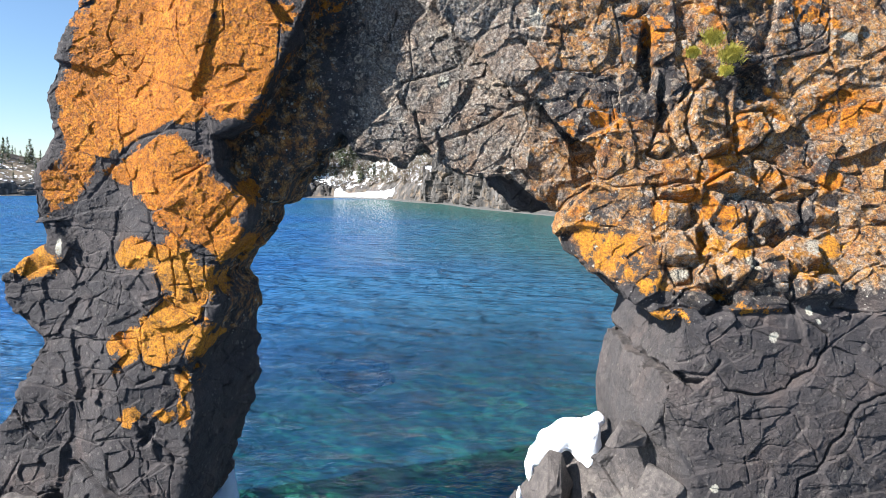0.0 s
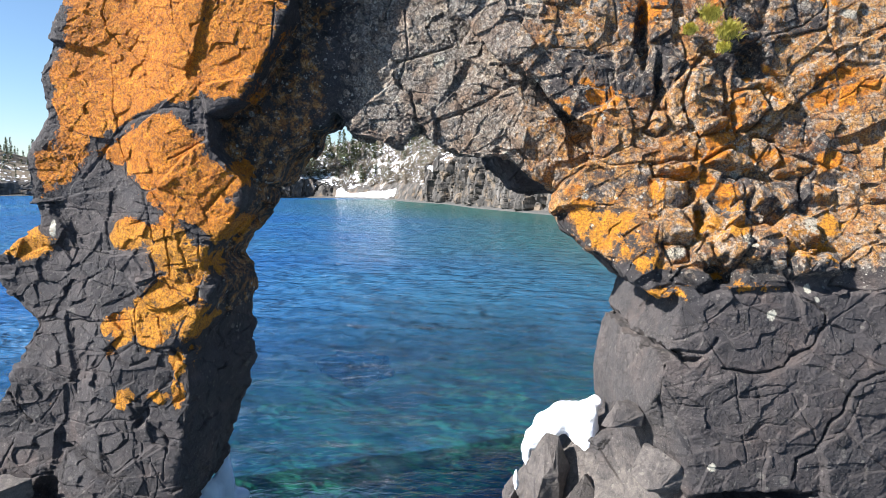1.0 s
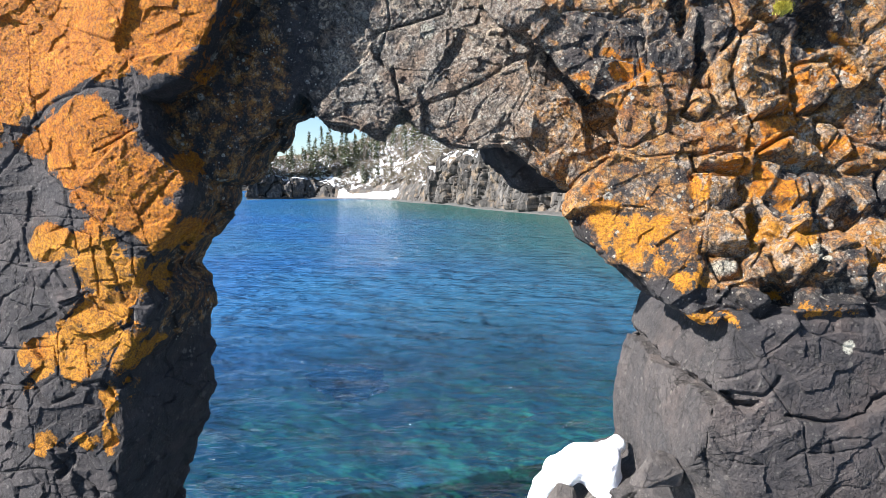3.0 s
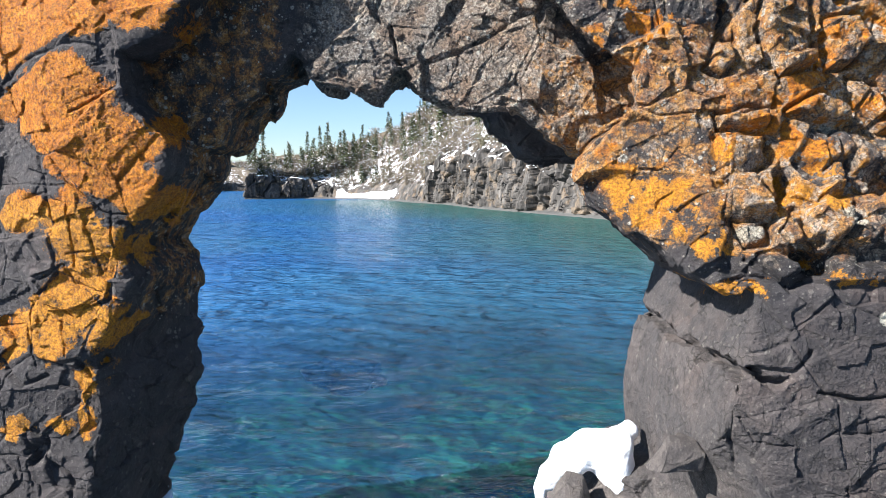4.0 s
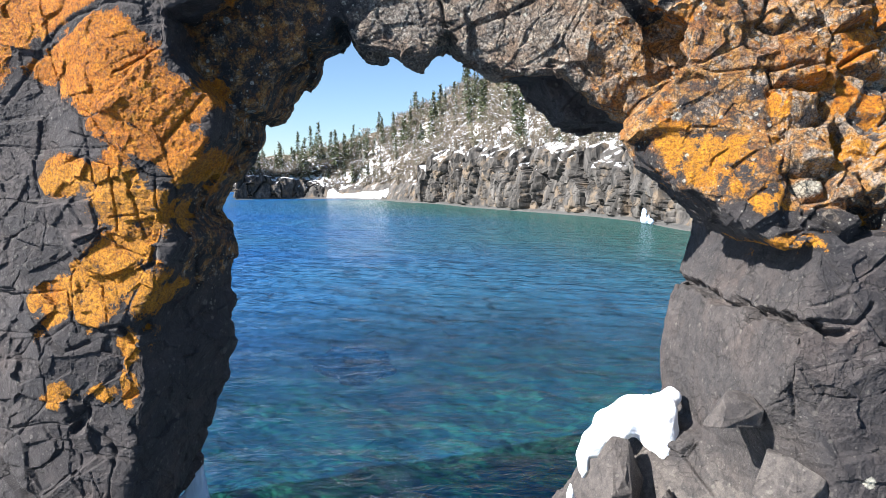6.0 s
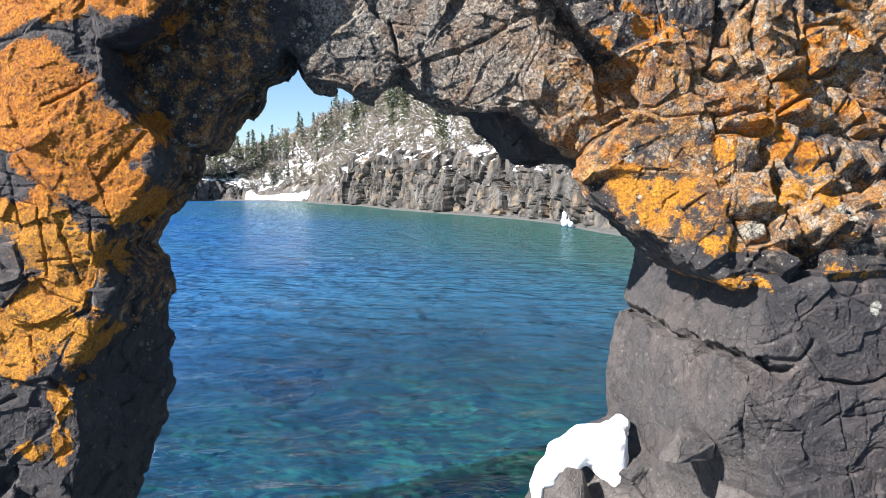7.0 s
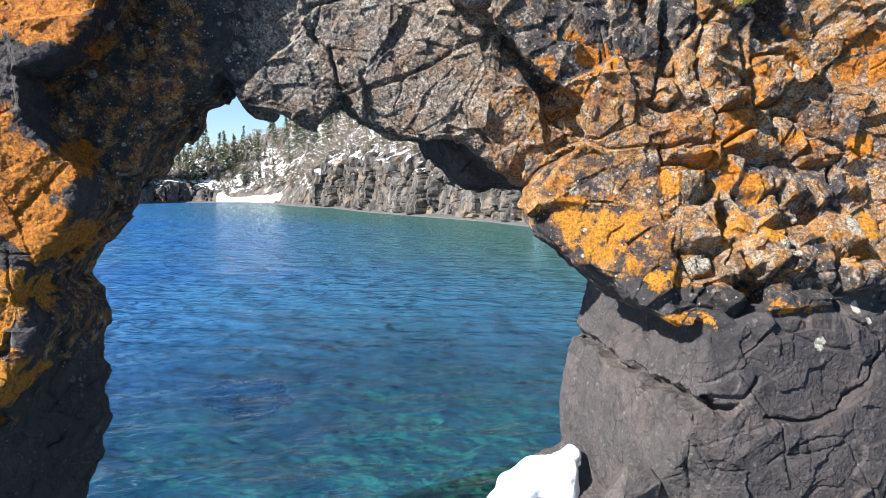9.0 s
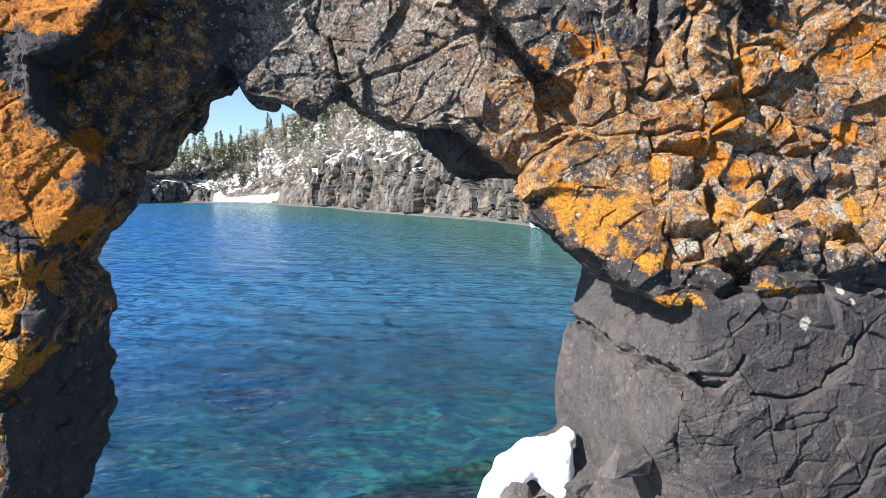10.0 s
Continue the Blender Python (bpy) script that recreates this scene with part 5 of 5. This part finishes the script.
def plant_all():
    rng = random.Random(5)
    trees, bushes = set(), set()
    far = [stand(far_ground, rng.uniform(*(((95, 215) if k < 150 else (215, far_length)))), 2.5 + 38 * rng.random() ** 1.4, 0.5 + 1.1 * rng.random() ** 2, rng) for k in range(280)]
    back = [stand(bay_ground, rng.uniform(30, bay_length * 0.76), rng.uniform(10, 55), 0.35 + 0.8 * rng.random() ** 2, rng) for _ in range(330)]
    joined_woods("distant_woods", "dark spruce woods dusted with snow along the far shore", KINDS, far, rng)
    brush = [stand(bay_ground, rng.uniform(40, bay_length * 0.76), 1.6 + 42 * rng.random(), rng.uniform(0.6, 1.3), rng) for _ in range(1700)]
    joined_woods("brushwood", "leafless grey brush full of snow under the trees", BUSHES, brush, rng, TWIG)
    joined_woods("hillside_woods", "thick snow-dusted spruce woods on the upper slope", KINDS, back, rng)
    for _ in range(290):
        u, s, size = rng.uniform(40, bay_length * 0.76), 3.2 + 36 * rng.random() ** 1.1, 0.3 + 0.85 * rng.random() ** 1.8
        plant(KINDS, trees, stand(bay_ground, u, s, size, rng), size, rng)
    for _ in range(280):
        size = rng.uniform(0.8, 1.6)
        plant(BUSHES, bushes, stand(bay_ground, rng.uniform(40, bay_length * 0.76), rng.uniform(3, 30), size, rng), size, rng)


plant_all()


# ---- snow, ice and grass on the arch ----
def lumps(name, balls, h, material, label, category, rough=0.03, seed=0):
    """Soft lumps: balls (x, y, z, rx, ry, rz) melted together."""
    b = np.array(balls)
    low, high = (b[:, :3] - b[:, 3:] - 0.15).min(0), (b[:, :3] + b[:, 3:] + 0.15).max(0)
    axes = [np.arange(low[k], high[k], h) for k in range(3)]
    g = np.meshgrid(*axes, indexing="ij")
    total = 0
    for x, y, z, rx, ry, rz in b:
        r = np.sqrt(((g[0] - x) / rx) ** 2 + ((g[1] - y) / ry) ** 2 + ((g[2] - z) / rz) ** 2)
        total = total + np.exp(-7 * (r - 1) * min(rx, ry, rz) / 0.25)
    v, f = surface_nets(-np.log(total), low, h)
    v = relax(v, f, 2)
    v = v + vertex_normals(v, f) * (rough * fractal(v * 5, 3, seed))[:, None]
    return tagged(mesh_part(name, mesh_from(name, v, f), material), label, category)


lumps("snow_patch", [(2.02, 8.7, 1.76, 0.22, 0.24, 0.26), (1.8, 8.75, 1.86, 0.22, 0.24, 0.2), (1.58, 8.8, 1.72, 0.19, 0.22, 0.18), (1.4, 8.85, 1.52, 0.12, 0.18, 0.15), (1.27, 8.85, 1.28, 0.06, 0.12, 0.18),
                     (2.12, 8.8, 1.95, 0.12, 0.14, 0.11), (2.24, 8.9, 2.03, 0.08, 0.12, 0.09), (2.08, 8.62, 1.58, 0.15, 0.18, 0.18), (1.12, 8.75, 0.95, 0.05, 0.1, 0.16)],
      0.025, SNOW, "smooth white patch of melting snow on a boulder", "snow patch", 0.05, 400)
lumps("ice_fringe", [(-3.36, 9.9, 0.3, 0.13, 0.12, 0.34), (-3.58, 9.75, 0.2, 0.2, 0.16, 0.26), (-3.2, 10.0, 0.05, 0.2, 0.16, 0.12), (-3.33, 9.95, 0.6, 0.05, 0.06, 0.3), (-3.45, 9.88, 0.5, 0.04, 0.05, 0.3), (-3.8, 9.5, 0.1, 0.2, 0.2, 0.18)],
      0.03, ICE, "bluish white ice frozen round the foot of the rock", "ice", 0.04, 410)


def grass_tuft(at, size, seed):
    rng = random.Random(seed)
    tuft = thing("grass_tuft", "yellow-green tuft of dry grass in a rock crack", "grass", "grass tufts on the arch", at=at)
    bm = bmesh.new()
    for _ in range(560):
        a, lean = rng.uniform(0, 2 * math.pi), rng.uniform(0.1, 1.1)
        p = Vector((rng.gauss(0, 0.3), rng.gauss(0, 0.12), rng.gauss(0, 0.22))) * size
        way = Vector((math.cos(a) * lean, math.sin(a) * lean - 0.5, 1)).normalized()
        side = way.cross(Vector((0.2, 1, 0.1))).normalized() * 0.0038
        n = rng.uniform(0.3, 0.75) * size
        q = p + way * n * 0.6
        e = q + (way + Vector((math.cos(a) * 0.6, -0.3, -0.7))).normalized() * n * 0.45
        vs = [bm.verts.new(c) for c in (p - side, p + side, q + side, q - side, e)]
        bm.faces.new(vs[:4])
        bm.faces.new((vs[3], vs[2], vs[4]))
    part("foliage", bm, GRASS, tuft)


grass_tuft((2.98, 7.86, 6.84), 0.11, 1)
grass_tuft((3.2, 7.82, 7.0), 0.15, 2)
grass_tuft((3.42, 7.82, 6.8), 0.19, 3)
grass_tuft((3.34, 7.78, 6.62), 0.10, 4)


# ---- boulders at the foot ----
def boulder(at, size, turn, seed, corners=13):
    rng = random.Random(seed)
    bm = bmesh.new()
    for _ in range(corners):
        p = Vector((rng.gauss(0, 1), rng.gauss(0, 1), rng.gauss(0, 1))).normalized() * rng.uniform(0.85, 1.1)
        bm.verts.new((p.x * size[0], p.y * size[1], p.z * size[2]))
    hull = bmesh.ops.convex_hull(bm, input=bm.verts)
    bmesh.ops.delete(bm, geom=[g for g in hull["geom_interior"] if isinstance(g, bmesh.types.BMVert)], context="VERTS")
    bmesh.ops.dissolve_limit(bm, angle_limit=radians(14), verts=bm.verts, edges=bm.edges)
    bmesh.ops.bevel(bm, geom=bm.edges[:], offset=0.012, segments=2, affect="EDGES", profile=0.6)
    bmesh.ops.triangulate(bm, faces=bm.faces)
    for _ in range(2):
        bmesh.ops.subdivide_edges(bm, edges=[e for e in bm.edges if e.calc_length() > 0.07], cuts=1)
    for v in bm.verts:
        q = (v.co + Vector(at)) * 5
        v.co += v.co.normalized() * 0.02 * noise.fractal(q, 0.6, 2.0, 4)
    ob = part("boulder", bm, ROCK)
    for name, value in (("tone", 0.75 + 0.3 * rng.random()), ("fresh", 0.35 + 0.6 * rng.random())):
        ob.data.attributes.new(name, "FLOAT", "POINT").data.foreach_set("value", [value] * len(ob.data.vertices))
    ob.matrix_world = pose(*at, *turn)
    tagged(ob, "angular grey basalt boulder at the foot of the arch", "boulder", "boulders at the foot of the arch")


boulder((1.46, 8.42, 1.08), (0.34, 0.3, 0.66), (6, 8, 15), 1, 26)
boulder((1.05, 8.7, 0.5), (0.17, 0.22, 0.5), (0, -10, 20), 2)
boulder((1.9, 8.15, 0.85), (0.36, 0.36, 0.45), (14, 10, -20), 3)
boulder((2.52, 7.0, 1.9), (0.48, 0.25, 0.29), (0, 24, 12), 4)
boulder((2.2, 7.35, 2.35), (0.28, 0.25, 0.24), (20, -18, 0), 5)
boulder((1.75, 7.9, 0.3), (0.5, 0.4, 0.35), (0, 10, 30), 6)
boulder((2.5, 7.0, 0.75), (0.5, 0.4, 0.34), (10, -12, -15), 7)
boulder((3.5, 6.55, 0.95), (0.7, 0.4, 0.3), (-6, 5, 4), 8)
boulder((4.6, 6.5, 1.0), (0.7, 0.4, 0.32), (4, -6, -8), 9)
boulder((-4.9, 7.9, 0.75), (0.4, 0.35, 0.4), (10, 30, 0), 10)
boulder((-5.6, 8.0, 1.0), (0.45, 0.35, 0.35), (0, -20, 20), 11)
boulder((-4.2, 7.75, 0.35), (0.4, 0.35, 0.4), (0, 15, 40), 12)
DARK = make_plain("dark_submerged_rock", (0.004, 0.004, 0.009), (0.014, 0.014, 0.024), 2.0, 0.9, 0.03)
sunken = bmesh.new()
bmesh.ops.create_icosphere(sunken, subdivisions=4, radius=1.0)
for vert in sunken.verts:
    vert.co = Vector((vert.co.x * 1.2, vert.co.y * 1.0, vert.co.z * 0.42)) * (1 + 0.35 * noise.fractal(vert.co * 1.4, 0.7, 2.0, 4))
sunken_rock = part("sunken_rock", sunken, DARK)
sunken_rock.location = (-2.75, 20.8, -1.0)
tagged(sunken_rock, "dark rock lying under the clear water", "rock")
lumps("ice_curtain", [(21.7, 71.5, 1.0, 0.25, 0.3, 0.7), (21.6, 71.0, 0.5, 0.4, 0.4, 0.6), (21.5, 70.0, 0.4, 0.3, 0.4, 0.4), (21.5, 69.2, 0.6, 0.14, 0.2, 0.6), (21.5, 68.4, 0.3, 0.3, 0.3, 0.35), (21.6, 70.5, 1.0, 0.12, 0.18, 0.7)],
      0.12, ICE, "white icicles hanging from the foot of the cliff", "ice", 0.12, 420)
